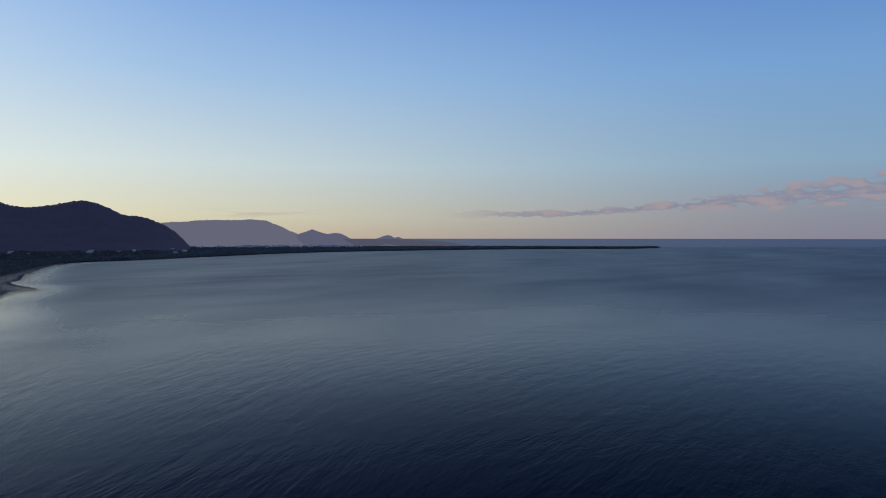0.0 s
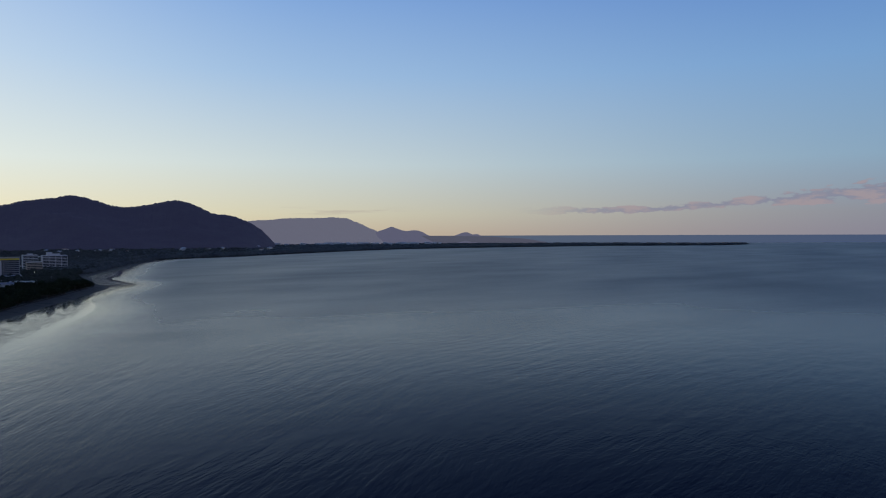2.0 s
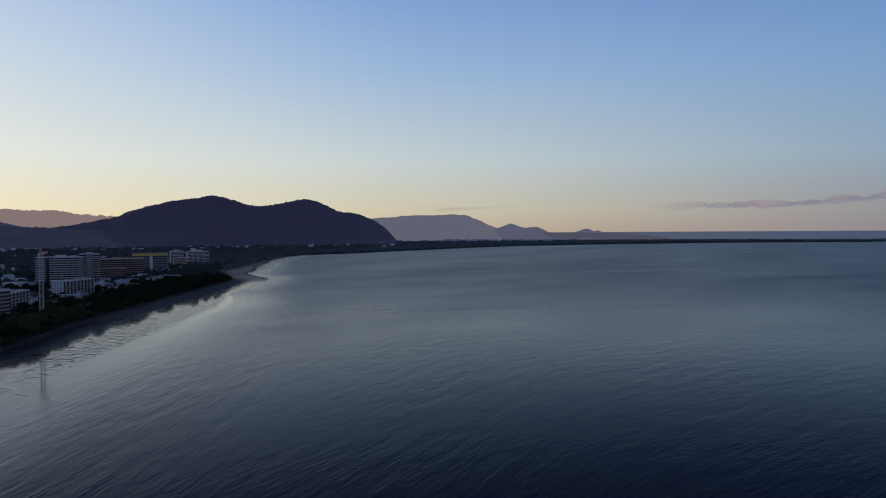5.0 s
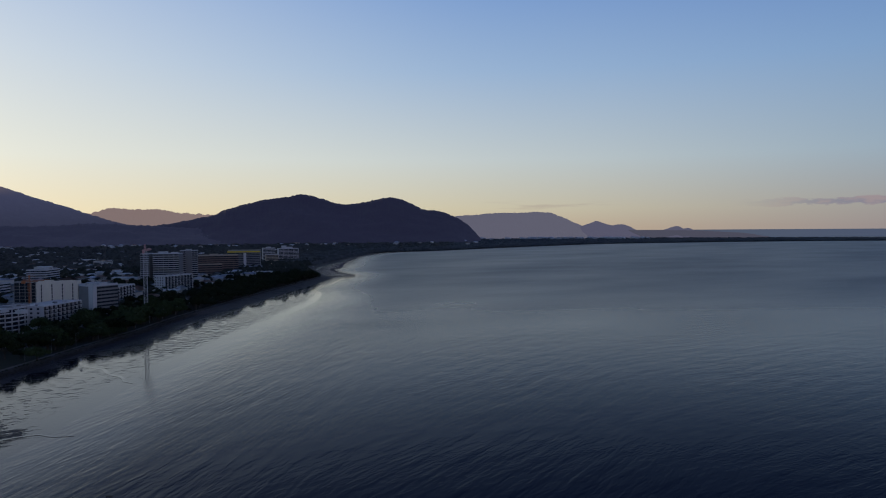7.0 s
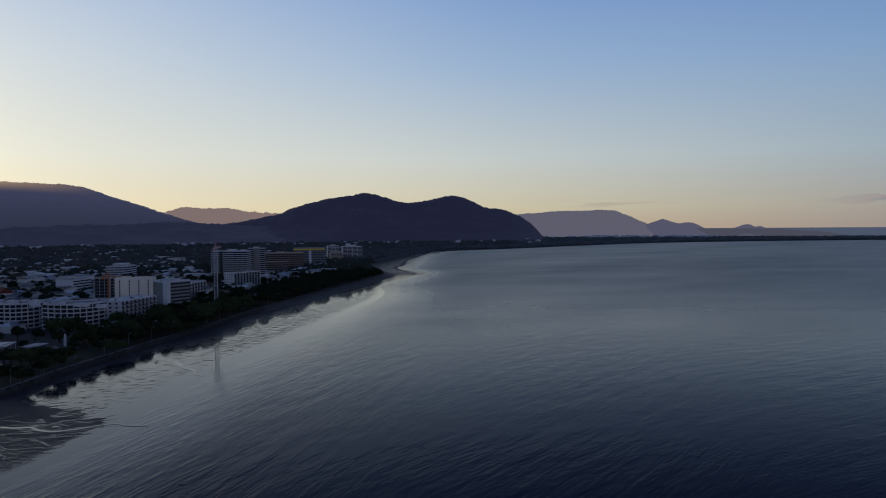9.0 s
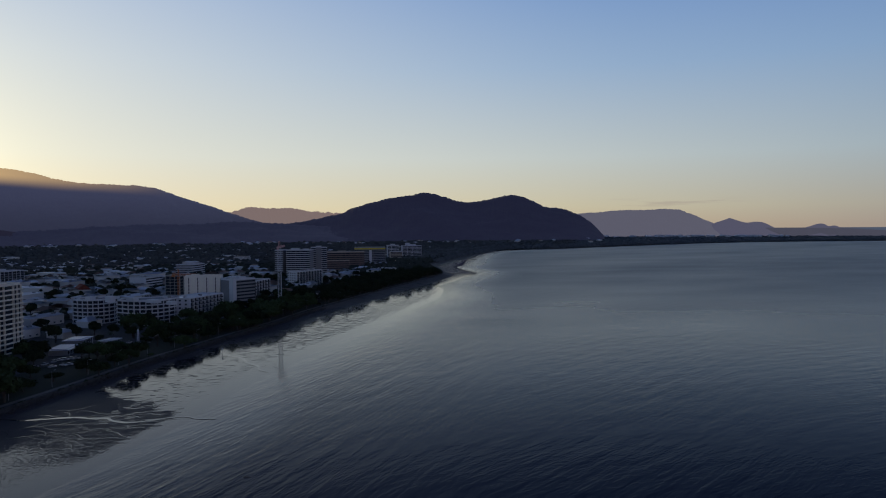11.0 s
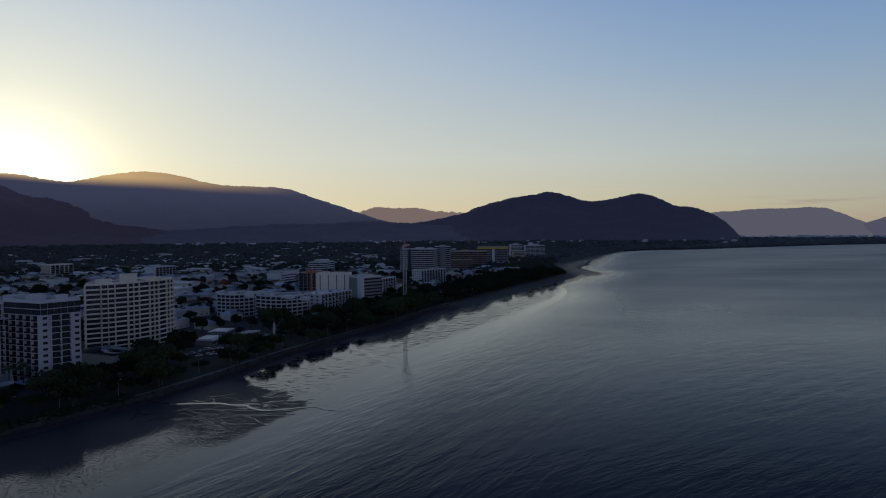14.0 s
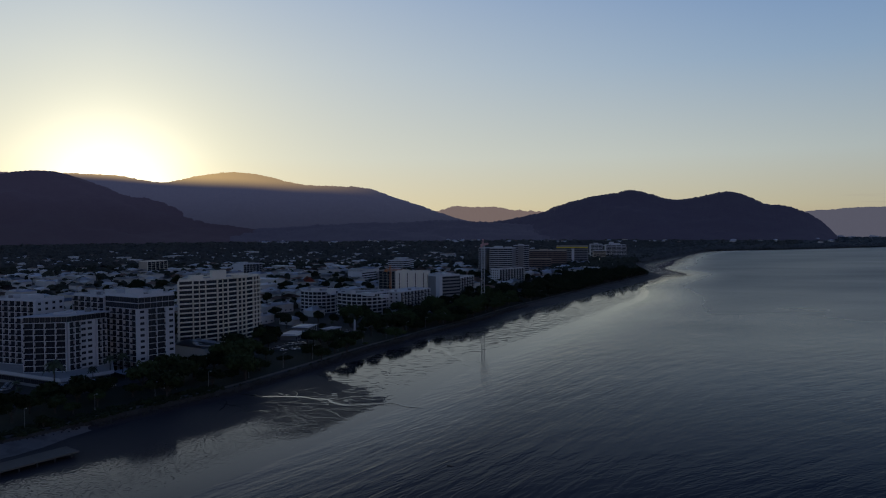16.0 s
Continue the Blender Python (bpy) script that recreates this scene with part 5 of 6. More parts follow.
def tower_crane(x, y, h, wide, jib, turn, mast_mat, jib_mat, label):
    c = thing("tower_crane", (x, y, 3), turn, label, "tower crane", "tower cranes")
    bm = bmesh.new()
    lattice(bm, (0, 0, 0.8), (0, 0, h), wide, wide)
    part("mast", bm, mast_mat, c)
    bm = bmesh.new()
    box(bm, (0, 0, 0.4), (wide * 2.4, wide * 2.4, 0.8))
    part("footing", bm, CONCRETE, c)
    bm = bmesh.new()
    lattice(bm, (0, 0, h + 1), (jib, 0, h + 1), 1.4, 2.0)
    part("jib", bm, jib_mat, c)
    bm = bmesh.new()
    lattice(bm, (0, 0, h + 1), (-jib * 0.3, 0, h + 1), 1.4, 2.0)
    box(bm, (-jib * 0.28, 0, h - 0.4), (3, 1.6, 2.2))
    part("counter_jib", bm, jib_mat, c)
    bm = bmesh.new()
    lattice(bm, (0, 0, h), (0, 0, h + 6), 1.2, 1.5)
    beam(bm, (0, 0, h + 6), (jib * 0.7, 0, h + 1.6), 0.12)
    beam(bm, (0, 0, h + 6), (-jib * 0.28, 0, h + 1.6), 0.12)
    part("tower_head", bm, jib_mat, c)
    bm = bmesh.new()
    box(bm, (1.2, 1.5, h + 0.2), (2.2, 1.6, 2.2))
    cab = part("cab", bm, WHITE, c)
    bm = bmesh.new()
    box(bm, (2.32, 1.5, h + 0.5), (0.05, 1.3, 1.0))
    part("window", bm, GLASS, cab)
    return c


tower_crane(-479.5, 465, 57, 2.9, 34, 128, PALE_STEEL, CRANE_RED, "tall pale lattice tower crane near the shore")
tower_crane(-600, 445, 29, 1.8, 20, 20, ORANGE, ORANGE, "small orange tower crane above the building site")


# ================= houses =================
def house_meshes(w, l, h, rise, hip):
    bm = bmesh.new()
    prism(bm, [(-w / 2, -l / 2), (w / 2, -l / 2), (w / 2, l / 2), (-w / 2, l / 2)], -0.5, h)
    walls = finish("wall", bm, WALLS)
    o = 0.7
    bm = bmesh.new()
    e = [bm.verts.new((x, y, h)) for x, y in ((-w / 2 - o, -l / 2 - o), (w / 2 + o, -l / 2 - o), (w / 2 + o, l / 2 + o), (-w / 2 - o, l / 2 + o))]
    k = (w / 2 if hip else 0.0)
    r = [bm.verts.new((0, -l / 2 - o + k, h + rise)), bm.verts.new((0, l / 2 + o - k, h + rise))]
    bm.faces.new((e[0], e[1], r[0]))
    bm.faces.new((e[1], e[2], r[1], r[0]))
    bm.faces.new((e[2], e[3], r[1]))
    bm.faces.new((e[3], e[0], r[0], r[1]))
    bm.faces.new(e[::-1])
    bmesh.ops.solidify(bm, geom=bm.faces[:], thickness=0.12)
    return walls, bm


def house_proto(w, l, h, rise, hip, roof_mat, label, wins):
    b = thing("house", (0, 0, -500), 0, label, "house", "houses of the town")
    walls, rb = house_meshes(w, l, h, rise, hip)
    part("wall", walls, None, b)
    part("roof", rb, roof_mat, b)
    wm = window_mesh(1.8, 1.2, WHITE, 0.1, 1)
    for i in range(wins):
        u = -l / 2 + l * (i + 0.5) / wins
        put("window", wm, b, Vector((w / 2, 0)), Vector((0, 1)), Vector((1, 0)), u, 0.03, 1.1)
    if l > 25:
        for i in range(3):
            bm = bmesh.new()
            box(bm, ((-1) ** i * w * 0.22, l * (0.3 * i - 0.28), h + rise * 0.6 + 0.55), (2.2, 3.2, 1.1))
            bmesh.ops.bevel(bm, geom=bm.edges[:], offset=0.08, segments=1, affect="EDGES")
            part("roof_unit", bm, (STEEL, PALE, GREY)[i], b)
    return b


PROTO = [house_proto(11, 16, 4.2, 2.6, True, ROOF_METAL, "low suburban house with a pale metal hip roof", 3),
         house_proto(10, 14, 6.4, 2.2, False, ROOF_METAL, "two-storey house with a pale metal gable roof", 3),
         house_proto(13, 18, 4.0, 3.2, True, ROOF_TILE, "low suburban house with a brown tiled hip roof", 3),
         house_proto(18, 30, 6.5, 1.6, False, ROOF_METAL, "long commercial shed with a pale metal roof", 5),
         house_proto(24, 34, 8.0, 1.2, False, ROOF_METAL, "wide flat-roofed store with a light metal roof", 6),
         house_proto(14, 26, 9.2, 2.0, True, ROOF_BLUE, "three-storey motel with a bluish metal roof", 5)]
red = house_proto(14, 22, 6.5, 6.0, False, ROOF_RED, "white gabled hall with a steep red roof", 4)
red.matrix_world = pose(-792, 457, 3, 0, 0, 70)

TOWN_TURN = math.radians(18)
tu, tv = Vector((math.cos(TOWN_TURN), math.sin(TOWN_TURN))), Vector((-math.sin(TOWN_TURN), math.cos(TOWN_TURN)))
homes = []
rg = random.Random(21)
far_v, far_f, far_m = [], [], []
FAR_WHITE = 3


def far_roof(x, y, w, l, h, rise, turn, mi):
    q = len(far_v)
    c, s = math.cos(turn), math.sin(turn)
    for px, py, pz in ((-w / 2, -l / 2, 2.5), (w / 2, -l / 2, 2.5), (w / 2, l / 2, 2.5), (-w / 2, l / 2, 2.5), (-w / 2, -l / 2, 3 + h), (w / 2, -l / 2, 3 + h), (w / 2, l / 2, 3 + h), (-w / 2, l / 2, 3 + h),
                       (0, -l / 4, 3 + h + rise), (0, l / 4, 3 + h + rise)):
        far_v.append((x + px * c - py * s, y + px * s + py * c, pz))
    wm = 3 if mi == 3 else 0
    for f, m in (((0, 1, 5, 4), wm), ((1, 2, 6, 5), wm), ((2, 3, 7, 6), wm), ((3, 0, 4, 7), wm), ((4, 5, 8), mi), ((5, 6, 9, 8), mi), ((6, 7, 9), mi), ((7, 4, 8, 9), mi)):
        far_f.append(tuple(q + i for i in f))
        far_m.append(m)


LAND = COAST + LAND_FAR
spots = []
for iu in range(-88, -7):
    for iv in range(-5, 112):
        p = tu * (iu * 24 + rg.uniform(-6, 6)) + tv * (iv * 21.5 + rg.uniform(-6, 6))
        if iu % 5 and iv % 10:
            spots.append((math.hypot(p.x, p.y), p.x, p.y))
for r, x, y in sorted(spots):
    az = math.degrees(math.atan2(-x, y))
    if r > 3100 or az > 88 or az < 24 or not inside(x, y, LAND):
        continue
    back = shore_x(y) - x
    if back < 75 or (r > 1300 and rg.random() < 0.74) or (r > 1900 and rg.random() < 0.66) or rg.random() < (0.20 if r < 1300 else 0.06):
        continue
    if y > 1500 and back < 140:
        continue
    turn = TOWN_TURN + rg.choice((0, math.pi / 2)) + rg.uniform(-.05, .05)
    k = rg.choices(range(6), (2.5, 2.5, 2.5, 4, 3, 2) if r < 1150 else (5, 2, 5, 1, 0.4, 0.3))[0]
    wide = (9, 8, 10, 17, 21, 15)[k]
    if not free(x, y, (14, 13, 16, 22, 28, 20)[k]):
        continue
    if r < 1500:
        if any((x - hx) ** 2 + (y - hy) ** 2 < (wide + hr) ** 2 for hx, hy, hr in homes):
            continue
        homes.append((x, y, wide))
    if len(homes) < 330:
        copy_thing(PROTO[k], pose(x, y, 3, 0, 0, math.degrees(turn)) @ Matrix.Diagonal((rg.uniform(.85, 1.15), rg.uniform(.85, 1.2), rg.uniform(.85, 1.2), 1)))
    else:
        w, l, hh, rise = ((11, 16, 4.2, 2.6), (10, 14, 6, 2.2), (13, 18, 4, 3), (18, 30, 6, 1.5), (24, 34, 8, 1.2), (14, 26, 9, 2))[k]
        far_roof(x, y, w, l, hh, rise * 0.6, turn, rg.choice((1, 1, 2, 1)))
for ob in PROTO:                              # the patterns become houses too
    i = PROTO.index(ob)
    ob.matrix_world = pose(*((-560, 60), (-600, 110), (-650, 80), (-560, 170), (-610, 210), (-520, 120))[i], 3, 0, 0, 18)
# airport sheds and houses below the hill
for i in range(46):
    az = rg.uniform(6.5, 20.5)
    r = rg.uniform(4350, 4650)
    d = heading(az)
    far_roof(d.x * r, d.y * r, rg.uniform(18, 40), rg.uniform(30, 90), rg.uniform(11, 17), 1.5, radians(az) + rg.uniform(-.2, .2), 3)
for i in range(70):
    az = rg.uniform(20, 64)
    r = rg.uniform(3150, 3650) if rg.random() < 0.7 else rg.uniform(3000, 3200)
    d = heading(az)
    far_roof(d.x * r, d.y * r, rg.uniform(10, 16), rg.uniform(14, 30), rg.uniform(8, 14), 3, rg.uniform(0, 3), rg.choice((1, 1, 2)))
fh = new("distant_houses", raw("distant_houses", far_v, far_f, [WALLS, ROOF_METAL, ROOF_TILE, WHITE]))
fh.data.polygons.foreach_set("material_index", far_m)
tagged(fh, "scattered pale roofs of distant suburbs", "houses", kind="stuff")


# ================= trees =================
def leaf_quads(verts, faces, cx, cy, cz, r, n, size, rg, squash=0.75):
    for _ in range(n):
        v = Vector((rg.gauss(0, 1), rg.gauss(0, 1), rg.gauss(0, 1))).normalized()
        d = r * rg.random() ** 0.35
        p = Vector((cx + v.x * d, cy + v.y * d, cz + v.z * d * squash))
        a = Vector((rg.gauss(0, 1), rg.gauss(0, 1), rg.gauss(0, 0.6))).normalized()
        b = a.cross(v + Vector((0.01, 0.02, 0.03))).normalized()
        s = size * rg.uniform(0.6, 1.3)
        q = len(verts)
        verts += [tuple(p - a * s), tuple(p + b * s * 0.7), tuple(p + a * s), tuple(p - b * s * 0.7 + v * s * 0.3)]
        faces.append((q, q + 1, q + 2, q + 3))


def limb(bm, pts, r0, r1, n=6):
    rings = []
    for i, p in enumerate(pts):
        p = Vector(p)
        r = r0 + (r1 - r0) * i / (len(pts) - 1)
        rings.append([bm.verts.new(p + Vector((math.cos(6.2832 * k / n) * r, math.sin(6.2832 * k / n) * r, 0))) for k in range(n)])
    for a, b in zip(rings, rings[1:]):
        for k in range(n):
            bm.faces.new((a[k], a[(k + 1) % n], b[(k + 1) % n], b[k]))


def broad_tree(seed, height, spread, lobes, label):
    rg = random.Random(seed)
    t = thing("tree", (0, 0, -500), 0, label, "tree", "esplanade trees")
    bm = bmesh.new()
    fork = height * rg.uniform(0.22, 0.32)
    limb(bm, [(0, 0, -0.3), (rg.uniform(-.2, .2), rg.uniform(-.2, .2), fork * 0.5), (rg.uniform(-.3, .3), rg.uniform(-.3, .3), fork)], 0.045 * height, 0.03 * height, 7)
    verts, faces = [], []
    for i in range(lobes):
        a = 6.2832 * i / lobes + rg.uniform(-.4, .4)
        d = spread * rg.uniform(0.3, 0.68) if i else 0.0
        z = height * rg.uniform(0.52, 0.78) if i else height * 0.80
        r = spread * rg.uniform(0.30, 0.46)
        c = (math.cos(a) * d, math.sin(a) * d, z)
        limb(bm, [(0, 0, fork * 0.95), (c[0] * 0.5, c[1] * 0.5, (fork + z) * 0.5), c], 0.02 * height, 0.006 * height, 5)
        leaf_quads(verts, faces, *c, r, 135, 0.80, rg)
    part("trunk", bm, BARK, t)
    part("crown", raw("crown", verts, faces, LEAF), None, t)
    return t


def palm_tree(seed, height, label):
    rg = random.Random(seed)
    t = thing("palm_tree", (0, 0, -500), 0, label, "palm", "palm trees")
    bm = bmesh.new()
    lean = rg.uniform(-.8, .8)
    pts = [(lean * (i / 6) ** 2, 0, height * i / 6 - 0.2) for i in range(7)]
    limb(bm, pts, 0.24, 0.14, 7)
    part("trunk", bm, BARK, t)
    verts, faces = [], []
    top = Vector(pts[-1])
    for k in range(17):
        a = 6.2832 * k / 17 + rg.uniform(-.15, .15)
        up = rg.uniform(-0.2, 0.9)
        L = rg.uniform(2.2, 3.1)
        prev = None
        for j in range(7):
            s = j / 6
            p = top + Vector((math.cos(a) * L * s, math.sin(a) * L * s, L * (up * s - 1.0 * s * s)))
            w = 0.50 * math.sin(math.pi * (0.12 + 0.86 * s)) + 0.03
            side = Vector((-math.sin(a), math.cos(a), 0))
            q = len(verts)
            verts += [tuple(p + side * w - Vector((0, 0, w * 0.5))), tuple(p), tuple(p - side * w - Vector((0, 0, w * 0.5)))]
            if prev is not None:
                faces += [(prev, prev + 1, q + 1, q), (prev + 1, prev + 2, q + 2, q + 1)]
            prev = q
    part("crown", raw("crown", verts, faces, PALM_LEAF), None, t)
    return t


TREES = [broad_tree(1, 12, 8.0, 8, "broad dark green fig tree on the lawn"), broad_tree(2, 10.5, 6.8, 7, "rounded dark green shade tree on the lawn"),
         broad_tree(3, 14, 7.0, 8, "tall dense dark green tree on the esplanade"), broad_tree(4, 7, 4.6, 6, "small bushy green tree"), broad_tree(5, 11.5, 8.8, 9, "wide spreading dark tree by the seawall")]
PALMS = [palm_tree(11, 11, "tall slender palm tree"), palm_tree(12, 8.5, "palm tree with drooping fronds")]
rg = random.Random(5)
used = {i: False for i in range(7)}
planted = []
grove = {"trunk": ([], []), "crown": ([], [])}      # trees farther on, joined


def plant(k, x, y, s=1.0, joined=False, tall=1.0):
    m = pose(x, y, 3.0, 0, 0, rg.uniform(0, 360)) @ Matrix.Diagonal((s * rg.uniform(.9, 1.1), s * rg.uniform(.9, 1.1), s * tall * rg.uniform(.85, 1.1), 1))
    src = (TREES + PALMS)[k]
    if joined:
        for ch in src.children:
            verts, faces = grove[ch.name.split(".")[0]]
            q = len(verts)
            verts += [tuple(m @ v.co) for v in ch.data.vertices]
            faces += [tuple(q + i for i in p.vertices) for p in ch.data.polygons]
    elif used[k]:
        copy_thing(src, m)
    else:
        used[k] = True
        src.matrix_world = m
    planted.append((x, y))


def roomy(x, y, gap):
    return not any((x - qx) ** 2 + (y - qy) ** 2 < gap * gap for qx, qy in planted)


# tall dark groups close to the seawall
for x, y, k, s in ((-336, 106, 0, 1.25), (-342, 115, 2, 1.1), (-347, 124, 0, 1.3), (-338, 126, 4, 1.2), (-352, 114, 2, 1.0), (-355, 127, 1, 1.25), (-346, 134, 4, 1.15),
                   (-354, 148, 2, 1.05), (-360, 157, 0, 1.3), (-364, 167, 4, 1.3), (-357, 166, 1, 1.2), (-369, 157, 2, 1.05), (-371, 176, 0, 1.2), (-375, 166, 4, 1.1),
                   (-318, 66, 1, 1.1), (-326, 76, 0, 1.05), (-324, 58, 4, 1.0), (-334, 68, 1, 1.2), (-318, 82, 2, 0.85), (-331, 86, 4, 1.0), (-338, 80, 1, 1.0), (-314, 50, 0, 1.0), (-326, 46, 1, 1.0),
                   (-383, 229, 0, 1.1), (-389, 238, 2, 0.95), (-395, 231, 4, 1.1), (-400, 300, 0, 1.2), (-405, 312, 2, 1.05), (-411, 322, 4, 1.2), (-418, 334, 0, 1.2), (-424, 348, 2, 1.0)):
    plant(k, x, y, s * 0.84)
singles = 40
for x, y, a in along(shore_line, 5.5):
    if y < -60 or y > 1000:
        continue
    nx, ny = -math.sin(a), math.cos(a)
    for row, d in enumerate((5.0, 13, 23, 33, 42, 64)):
        if rg.random() < (0.30, 0.25, 0.22, 0.25, 0.35, 0.5)[row] or (y < 310 and rg.random() < (0.72, 0.62, 0.72, 0.66, 0.66, 0.4)[row]):
            continue
        low = 0.55 if y < 104 else rg.choice((0.55, 0.6, 0.7, 0.9)) if y < 300 else rg.choice((0.6, 0.75, 0.95, 1.05))
        dd = d + rg.uniform(-2.5, 3.0)
        px, py = x + nx * dd + rg.uniform(-2, 2), y + ny * dd + rg.uniform(-2, 2)
        if not free(px, py, 5.5) or not roomy(px, py, 5.2):
            continue
        k = rg.choices(range(7), (3, 3, 3, 1.2, 3, 0.15, 0.15))[0]
        near = y < 520 and singles < 285
        singles += near
        plant(k, px, py, rg.uniform(0.85, 1.2) * (low + 1) / 2, not near, 2 * low / (low + 1))
# trees between the large buildings and in the near streets
made = tries = 0
while made < 420 and tries < 20000:
    tries += 1
    x, y = rg.uniform(-950, -330), rg.uniform(-20, 900)
    back = shore_x(y) - x
    if back < 58 or math.hypot(x, y) > 1080 or not free(x, y, 6) or not roomy(x, y, 7):
        continue
    if any((x - hx) ** 2 + (y - hy) ** 2 < (hr + 2) ** 2 for hx, hy, hr in homes):
        continue
    plant(rg.choices(range(7), (3, 3, 2, 4, 1, 1, 1))[0], x, y, rg.uniform(0.6, 1.1), True)
    made += 1
gv = tagged(new("grove"), "dark shade trees in the streets and farther esplanade", "trees", kind="stuff")
part("trunk", raw("trunk", *grove["trunk"], BARK), None, gv)
part("crown", raw("crown", *grove["crown"], LEAF_FAR), None, gv)


def far_woods():
    rg = random.Random(8)
    near, far = ([], []), ([], [])
    done = 0
    while done < 15500:
        az = rg.uniform(22, 90)
        r = 620 + 3000 * rg.random() ** 0.75
        d = heading(az)
        x, y = d.x * r, d.y * r
        if not inside(x, y, LAND):
            continue
        back = shore_x(y) - x
        if back < 60 or not free(x, y, 7):
            continue
        if r < 1500 and any(abs(x - hx) < hr + 2 and abs(y - hy) < hr + 2 for hx, hy, hr in homes):
            continue
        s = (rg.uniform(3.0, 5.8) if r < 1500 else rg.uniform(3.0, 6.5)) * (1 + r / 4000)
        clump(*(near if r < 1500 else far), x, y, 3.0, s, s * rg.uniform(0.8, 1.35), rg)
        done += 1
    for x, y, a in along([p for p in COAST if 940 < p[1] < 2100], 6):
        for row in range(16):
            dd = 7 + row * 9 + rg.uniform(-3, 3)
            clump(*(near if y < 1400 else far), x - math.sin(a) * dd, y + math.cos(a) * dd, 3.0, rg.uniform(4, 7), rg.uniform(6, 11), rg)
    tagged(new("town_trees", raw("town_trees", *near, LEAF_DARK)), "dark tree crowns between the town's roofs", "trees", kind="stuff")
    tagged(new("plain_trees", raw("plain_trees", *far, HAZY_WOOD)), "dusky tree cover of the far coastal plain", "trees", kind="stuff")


far_woods()


# ================= promenade things =================
def street_lamp():
    t = thing("street_lamp", (0, 0, -500), 0, "tall pale metal street lamp by the path", "street lamp", "street lamps")
    bm = bmesh.new()
    bmesh.ops.create_cone(bm, cap_ends=True, segments=8, radius1=0.13, radius2=0.07, depth=8, matrix=Matrix.Translation((0, 0, 4)))
    part("pole", bm, STEEL, t)
    bm = bmesh.new()
    beam(bm, (0, 0, 7.9), (1.4, 0, 8.3), 0.09, 6)
    part("arm", bm, STEEL, t)
    bm = bmesh.new()
    box(bm, (1.65, 0, 8.3), (0.8, 0.3, 0.16))
    part("lamp_head", bm, WHITE, t)
    return t


lamp = None
for i, (x, y, a) in enumerate(along([p for p in shore_line if -40 < p[1] < 620], 27)):
    d = 8.0
    m = pose(x - math.sin(a) * d, y + math.cos(a) * d, 3.0, 0, 0, math.degrees(a) - 90)
    if lamp is None:
        lamp = street_lamp()
        lamp.matrix_world = m
    else:
        copy_thing(lamp, m)


def car():
    t = thing("car", (0, 0, -500), 0, "parked light-coloured hatchback car", "car", "parked cars")
    bm = bmesh.new()
    prof = [(-2.1, 0.35), (2.1, 0.35), (2.15, 0.75), (1.9, 0.95), (1.0, 1.02), (-1.9, 1.05), (-2.15, 0.8)]
    prism(bm, prof, -0.85, 0.85)
    bmesh.ops.rotate(bm, verts=bm.verts, matrix=Matrix.Rotation(radians(90), 3, "X"))
    part("body", bm, CAR_PAINT, t)
    bm = bmesh.new()
    prism(bm, [(-1.85, 1.04), (0.95, 1.01), (0.35, 1.48), (-1.5, 1.5)], -0.74, 0.74)
    bmesh.ops.rotate(bm, verts=bm.verts, matrix=Matrix.Rotation(radians(90), 3, "X"))
    part("cabin", bm, GLASS, t)
    bm = bmesh.new()
    box(bm, (-0.55, 0, 1.5), (1.7, 1.36, 0.05))
    part("roof", bm, CAR_PAINT, t)
    bm = bmesh.new()
    bmesh.ops.create_cone(bm, cap_ends=True, segments=12, radius1=0.33, radius2=0.33, depth=0.22, matrix=Matrix.Rotation(radians(90), 4, "X"))
    me = finish("wheel", bm, RUBBER)
    bm = bmesh.new()
    bmesh.ops.create_cone(bm, cap_ends=True, segments=10, radius1=0.2, radius2=0.2, depth=0.03, matrix=Matrix.Rotation(radians(90), 4, "X"))
    rim = finish("rim", bm, STEEL)
    for px in (-1.3, 1.3):
        for py in (-0.78, 0.78):
            w = new("wheel", me)
            w.parent, w.location = t, (px, py, 0.33)
            r = new("rim", rim)
            r.parent, r.location = w, (0, 0.115 if py > 0 else -0.115, 0)
    return t


auto = car()
auto.matrix_world = pose(-386, 205, 3.03, 0, 0, 100)
spots = [(-386.5 + i * 0.9, 208 + i * 3.0, 3.03, 12 + rg.uniform(-6, 6)) for i in range(1, 7)]
spots += [(-379 - i * 2.9, 58 + i * 0.9 + rg.uniform(-.3, .3), 3.03, 108) for i in range(5)]
spots += [(-402 + i * 0.6, 218 + i * 2.9, 3.03, 15) for i in range(4)]
for x, y, a in along([p for p in shore_line if 20 < p[1] < 640], 7.2):
    if rg.random() < 0.62:
        spots.append((x - math.sin(a) * rg.choice((48.6, 55.2)), y + math.cos(a) * 52, 3.03, math.degrees(a)))
for x, y, z, t in spots:
    copy_thing(auto, pose(x, y, z, 0, 0, t))

# white monument on the lawn
mon = thing("monument", (-416.3, 277.1, 3), 20, "slim white stone monument on the lawn", "monument")
bm = bmesh.new()
box(bm, (0, 0, 0.4), (3.4, 3.4, 0.8))
box(bm, (0, 0, 1.0), (2.4, 2.4, 0.5))
part("plinth", bm, PALE, mon)
bm = bmesh.new()
bmesh.ops.create_cone(bm, cap_ends=True, segments=4, radius1=0.95, radius2=0.65, depth=8.0, matrix=Matrix.Translation((0, 0, 5.2)) @ Matrix.Rotation(radians(45), 4, "Z"))
bmesh.ops.create_cone(bm, cap_ends=True, segments=4, radius1=0.65, radius2=0.05, depth=1.0, matrix=Matrix.Translation((0, 0, 9.7)) @ Matrix.Rotation(radians(45), 4, "Z"))
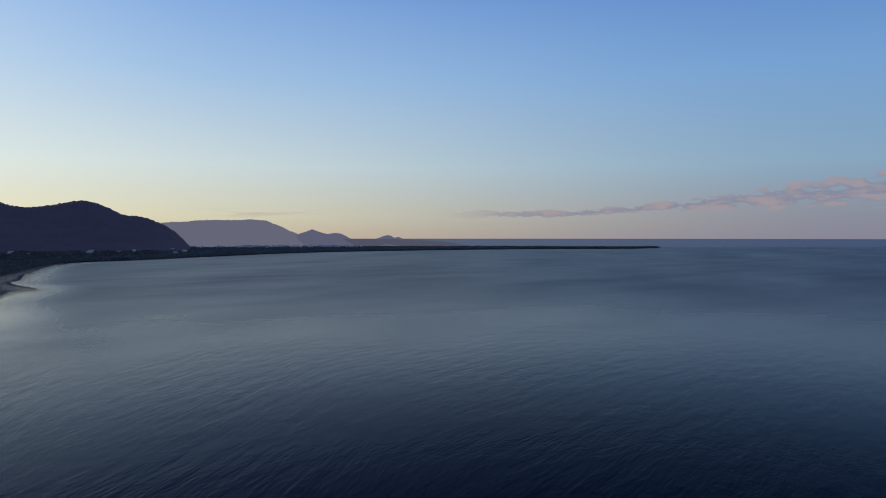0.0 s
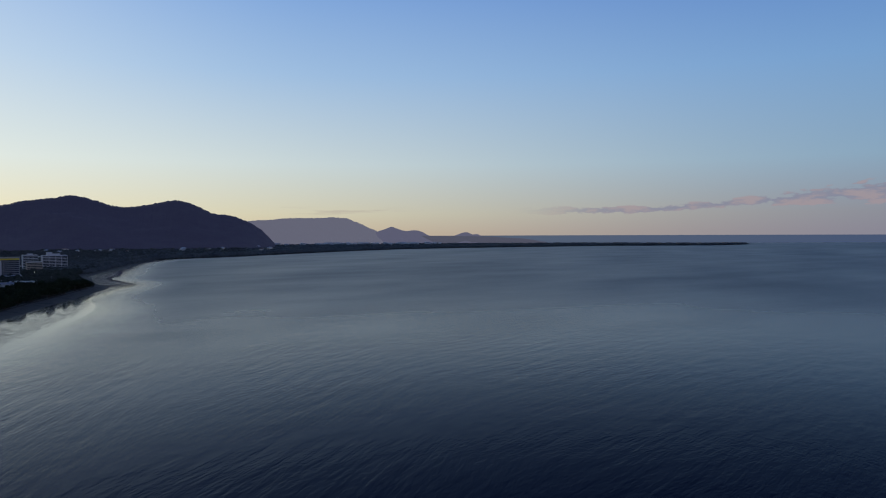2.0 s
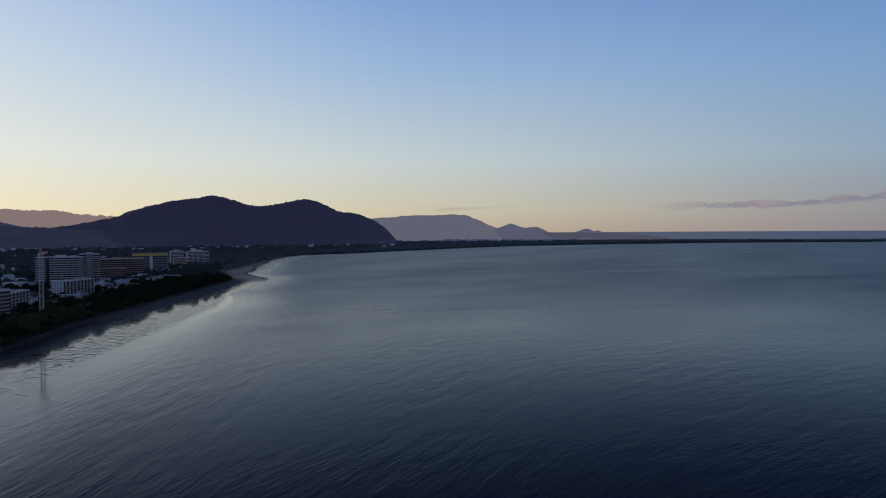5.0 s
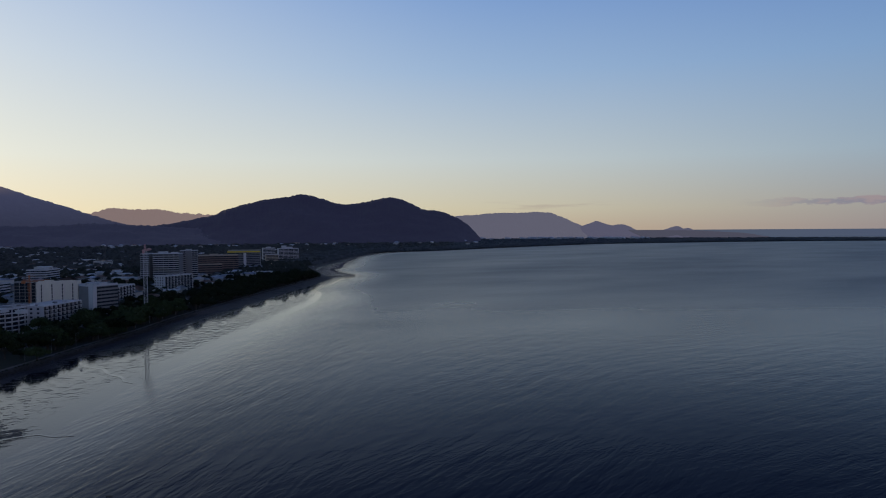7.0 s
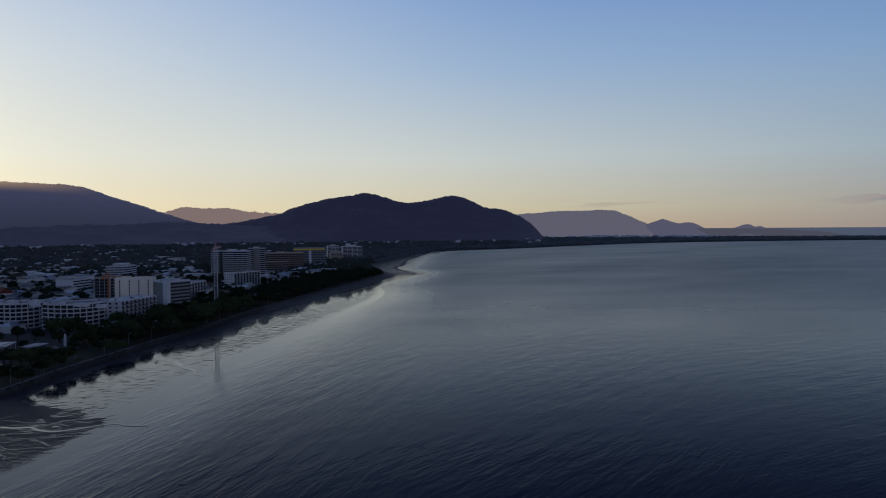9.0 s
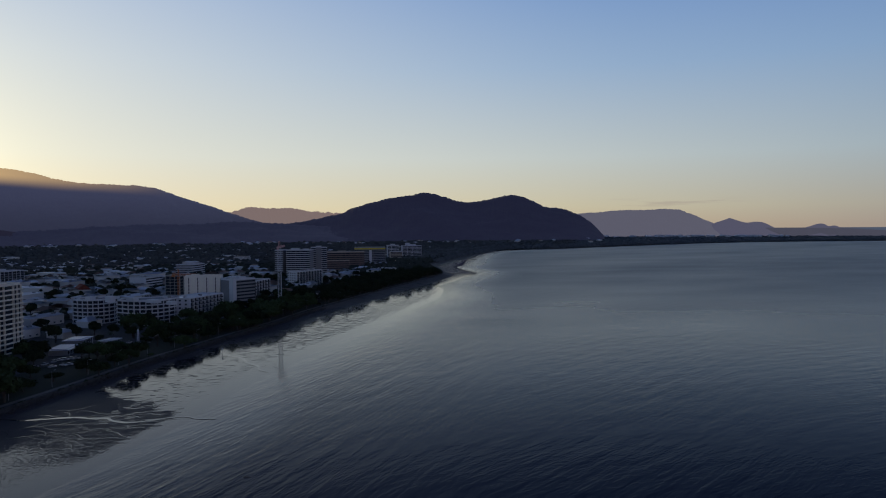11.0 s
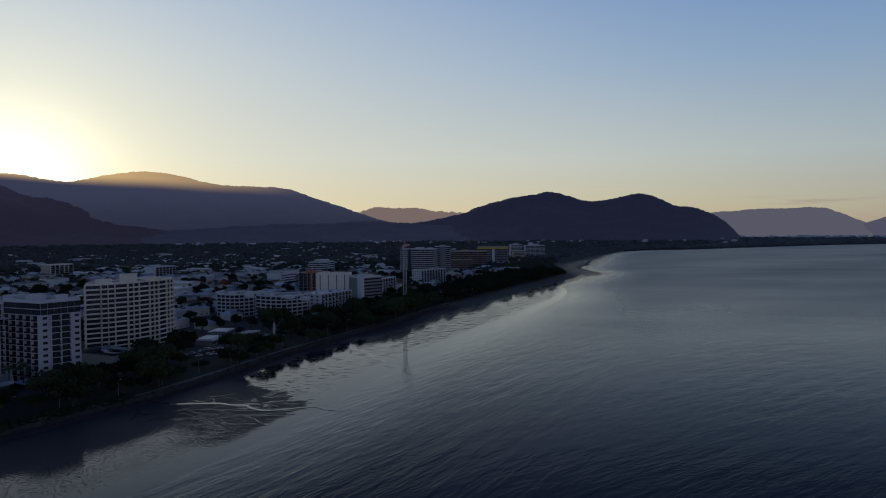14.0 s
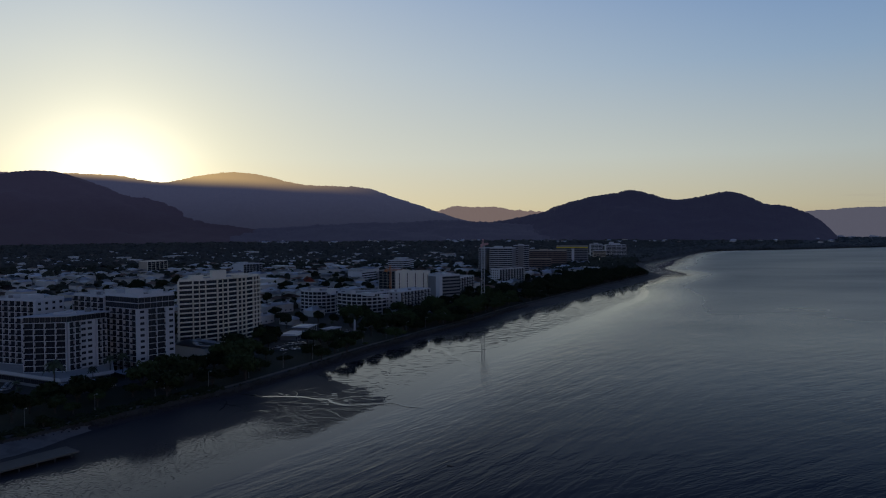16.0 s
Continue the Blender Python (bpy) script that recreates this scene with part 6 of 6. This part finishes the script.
part("shaft", bm, WHITE, mon)


# canvas terrace roofs in front of the hotel podium
def sail(name, pts, label):
    t = thing(name, (pts[0][0], pts[0][1], 3), 0, label, "canopy", "terrace canopies")
    x0, y0 = pts[0][0], pts[0][1]
    n = 6
    verts, faces = [], []
    c = [Vector((p[0] - x0, p[1] - y0, p[2] - 3)) for p in pts]
    for i in range(n + 1):
        for j in range(n + 1):
            u, v = i / n, j / n
            p = (c[0] * (1 - u) + c[1] * u) * (1 - v) + (c[3] * (1 - u) + c[2] * u) * v
            p.z -= 1.2 * (u * (1 - u) + v * (1 - v))
            verts.append(tuple(p))
    for i in range(n):
        for j in range(n):
            q = i * (n + 1) + j
            faces.append((q, q + 1, q + n + 2, q + n + 1))
    me = raw("canvas", verts, faces, CANVAS, True)
    part("canvas", me, None, t)
    for p in c:
        bm = bmesh.new()
        beam(bm, (p.x, p.y, 0), tuple(p), 0.14, 6)
        part("post", bm, STEEL, t)
    return t


sail("canopy", [(-351, 66, 6.5), (-346, 81, 6.0), (-357.5, 83, 7.0), (-361, 70, 7.2)], "pale canvas canopy over the hotel terrace")
sail("canopy", [(-348, 84, 6.0), (-351, 97, 6.2), (-360.5, 97, 7.0), (-358, 85, 7.2)], "pale canvas canopy over the hotel terrace")
sail("canopy", [(-368, 108, 5.2), (-380, 131, 5.6), (-387, 128, 6.8), (-374.5, 104, 6.4)], "long bluish canvas roof beside the trees")

# timber landing on the near beach
jet = thing("landing", (-262, 42, 0.0), 14, "low concrete landing on the near beach", "landing")
bm = bmesh.new()
box(bm, (0, 0, 1.75), (9, 38, 0.5))
part("deck", bm, PATH, jet)
for i in range(7):
    for sx in (-4.0, 4.0):
        bm = bmesh.new()
        bmesh.ops.create_cone(bm, cap_ends=True, segments=8, radius1=0.28, radius2=0.28, depth=1.8, matrix=Matrix.Translation((sx, -17 + i * 5.6, 0.75)))
        part("pile", bm, ROCK, jet)

# palms before the hotel
for x, y, h in ((-352, 73, 1.6), (-368, 101, 1.4), (-356, 90, 0.9), (-372, 108, 1.1), (-363, 60, 1.0), (-378, 112, 0.85), (-345, 58, 0.8), (-432, 268, 1.0), (-440, 290, 1.1), (-520, 312, 1.0), (-500, 318, 1.1)):
    plant(rg.choice((5, 6)), x, y, h)

# kiosk shelter by the path
ks = thing("shelter", (-329, 116, 3), 72, "small white-fronted shelter beside the path", "shelter")
bm = bmesh.new()
box(bm, (0, 0, 2.9), (6.4, 3.4, 0.18))
part("roof", bm, GREY, ks)
for px in (-2.8, 2.8):
    for py in (-1.3, 1.3):
        bm = bmesh.new()
        beam(bm, (px, py, 0), (px, py, 2.85), 0.16, 6)
        part("post", bm, STEEL, ks)
for px in (-1.6, 1.7):
    bm = bmesh.new()
    box(bm, (px, 1.35, 1.4), (1.7, 0.1, 2.2))
    part("board", bm, WHITE, ks)

# small entrance building between the trees
eb = building("entrance_building", [(-388, 158), (-391, 168), (-400, 165), (-397, 155)], 3, 2, 3.6, GREY, PALE, {0: dict(kind="ribbon", bays=2), 3: dict(kind="blank", bays=1)}, "small grey entrance building with glass front", "building")

LIGHTS = [(-805, 1085), (-648, 1001), (-674, 1024), (-707, 990)]
LOG = (-170.2, 149.8)
# floodlight poles of the northern park, one lit
for i, (x, y) in enumerate(LIGHTS):
    lp = thing("light_pole", (x, y, 3), 0, "slim steel park light pole" + (" with a lit lamp" if i == 0 else ""), "light pole", "park light poles")
    bm = bmesh.new()
    bmesh.ops.create_cone(bm, cap_ends=True, segments=8, radius1=0.2, radius2=0.1, depth=12, matrix=Matrix.Translation((0, 0, 6)))
    part("pole", bm, STEEL, lp)
    bm = bmesh.new()
    box(bm, (0, 0, 12.1), (0.8, 0.5, 0.3))
    part("lamp_head", bm, LAMP if i == 0 else WHITE, lp)

# a log adrift on the water
lg = thing("log", (LOG[0], LOG[1], 0.05), 25, "dark waterlogged log adrift on the sea", "log")
bm = bmesh.new()
limb(bm, [(-0.2, 0, -0.1), (-0.1, 0.1, 0.2), (0.05, 0, 0.42)], 0.16, 0.06, 6)
part("stub", bm, BARK, lg)
bm = bmesh.new()
bmesh.ops.create_cone(bm, cap_ends=True, segments=9, radius1=0.24, radius2=0.14, depth=1.9, matrix=Matrix.Rotation(radians(90), 4, "Y"))
part("trunk", bm, BARK, lg)

# channel marker post near the creek
mk = thing("marker", (-352, 292, 0.0), 0, "small white navigation marker on the mudflat", "marker")
bm = bmesh.new()
beam(bm, (0, 0, -0.5), (0, 0, 3.0), 0.18, 6)
part("post", bm, STEEL, mk)
bm = bmesh.new()
box(bm, (0, 0, 3.2), (1.1, 0.2, 1.1))
part("board", bm, WHITE, mk)
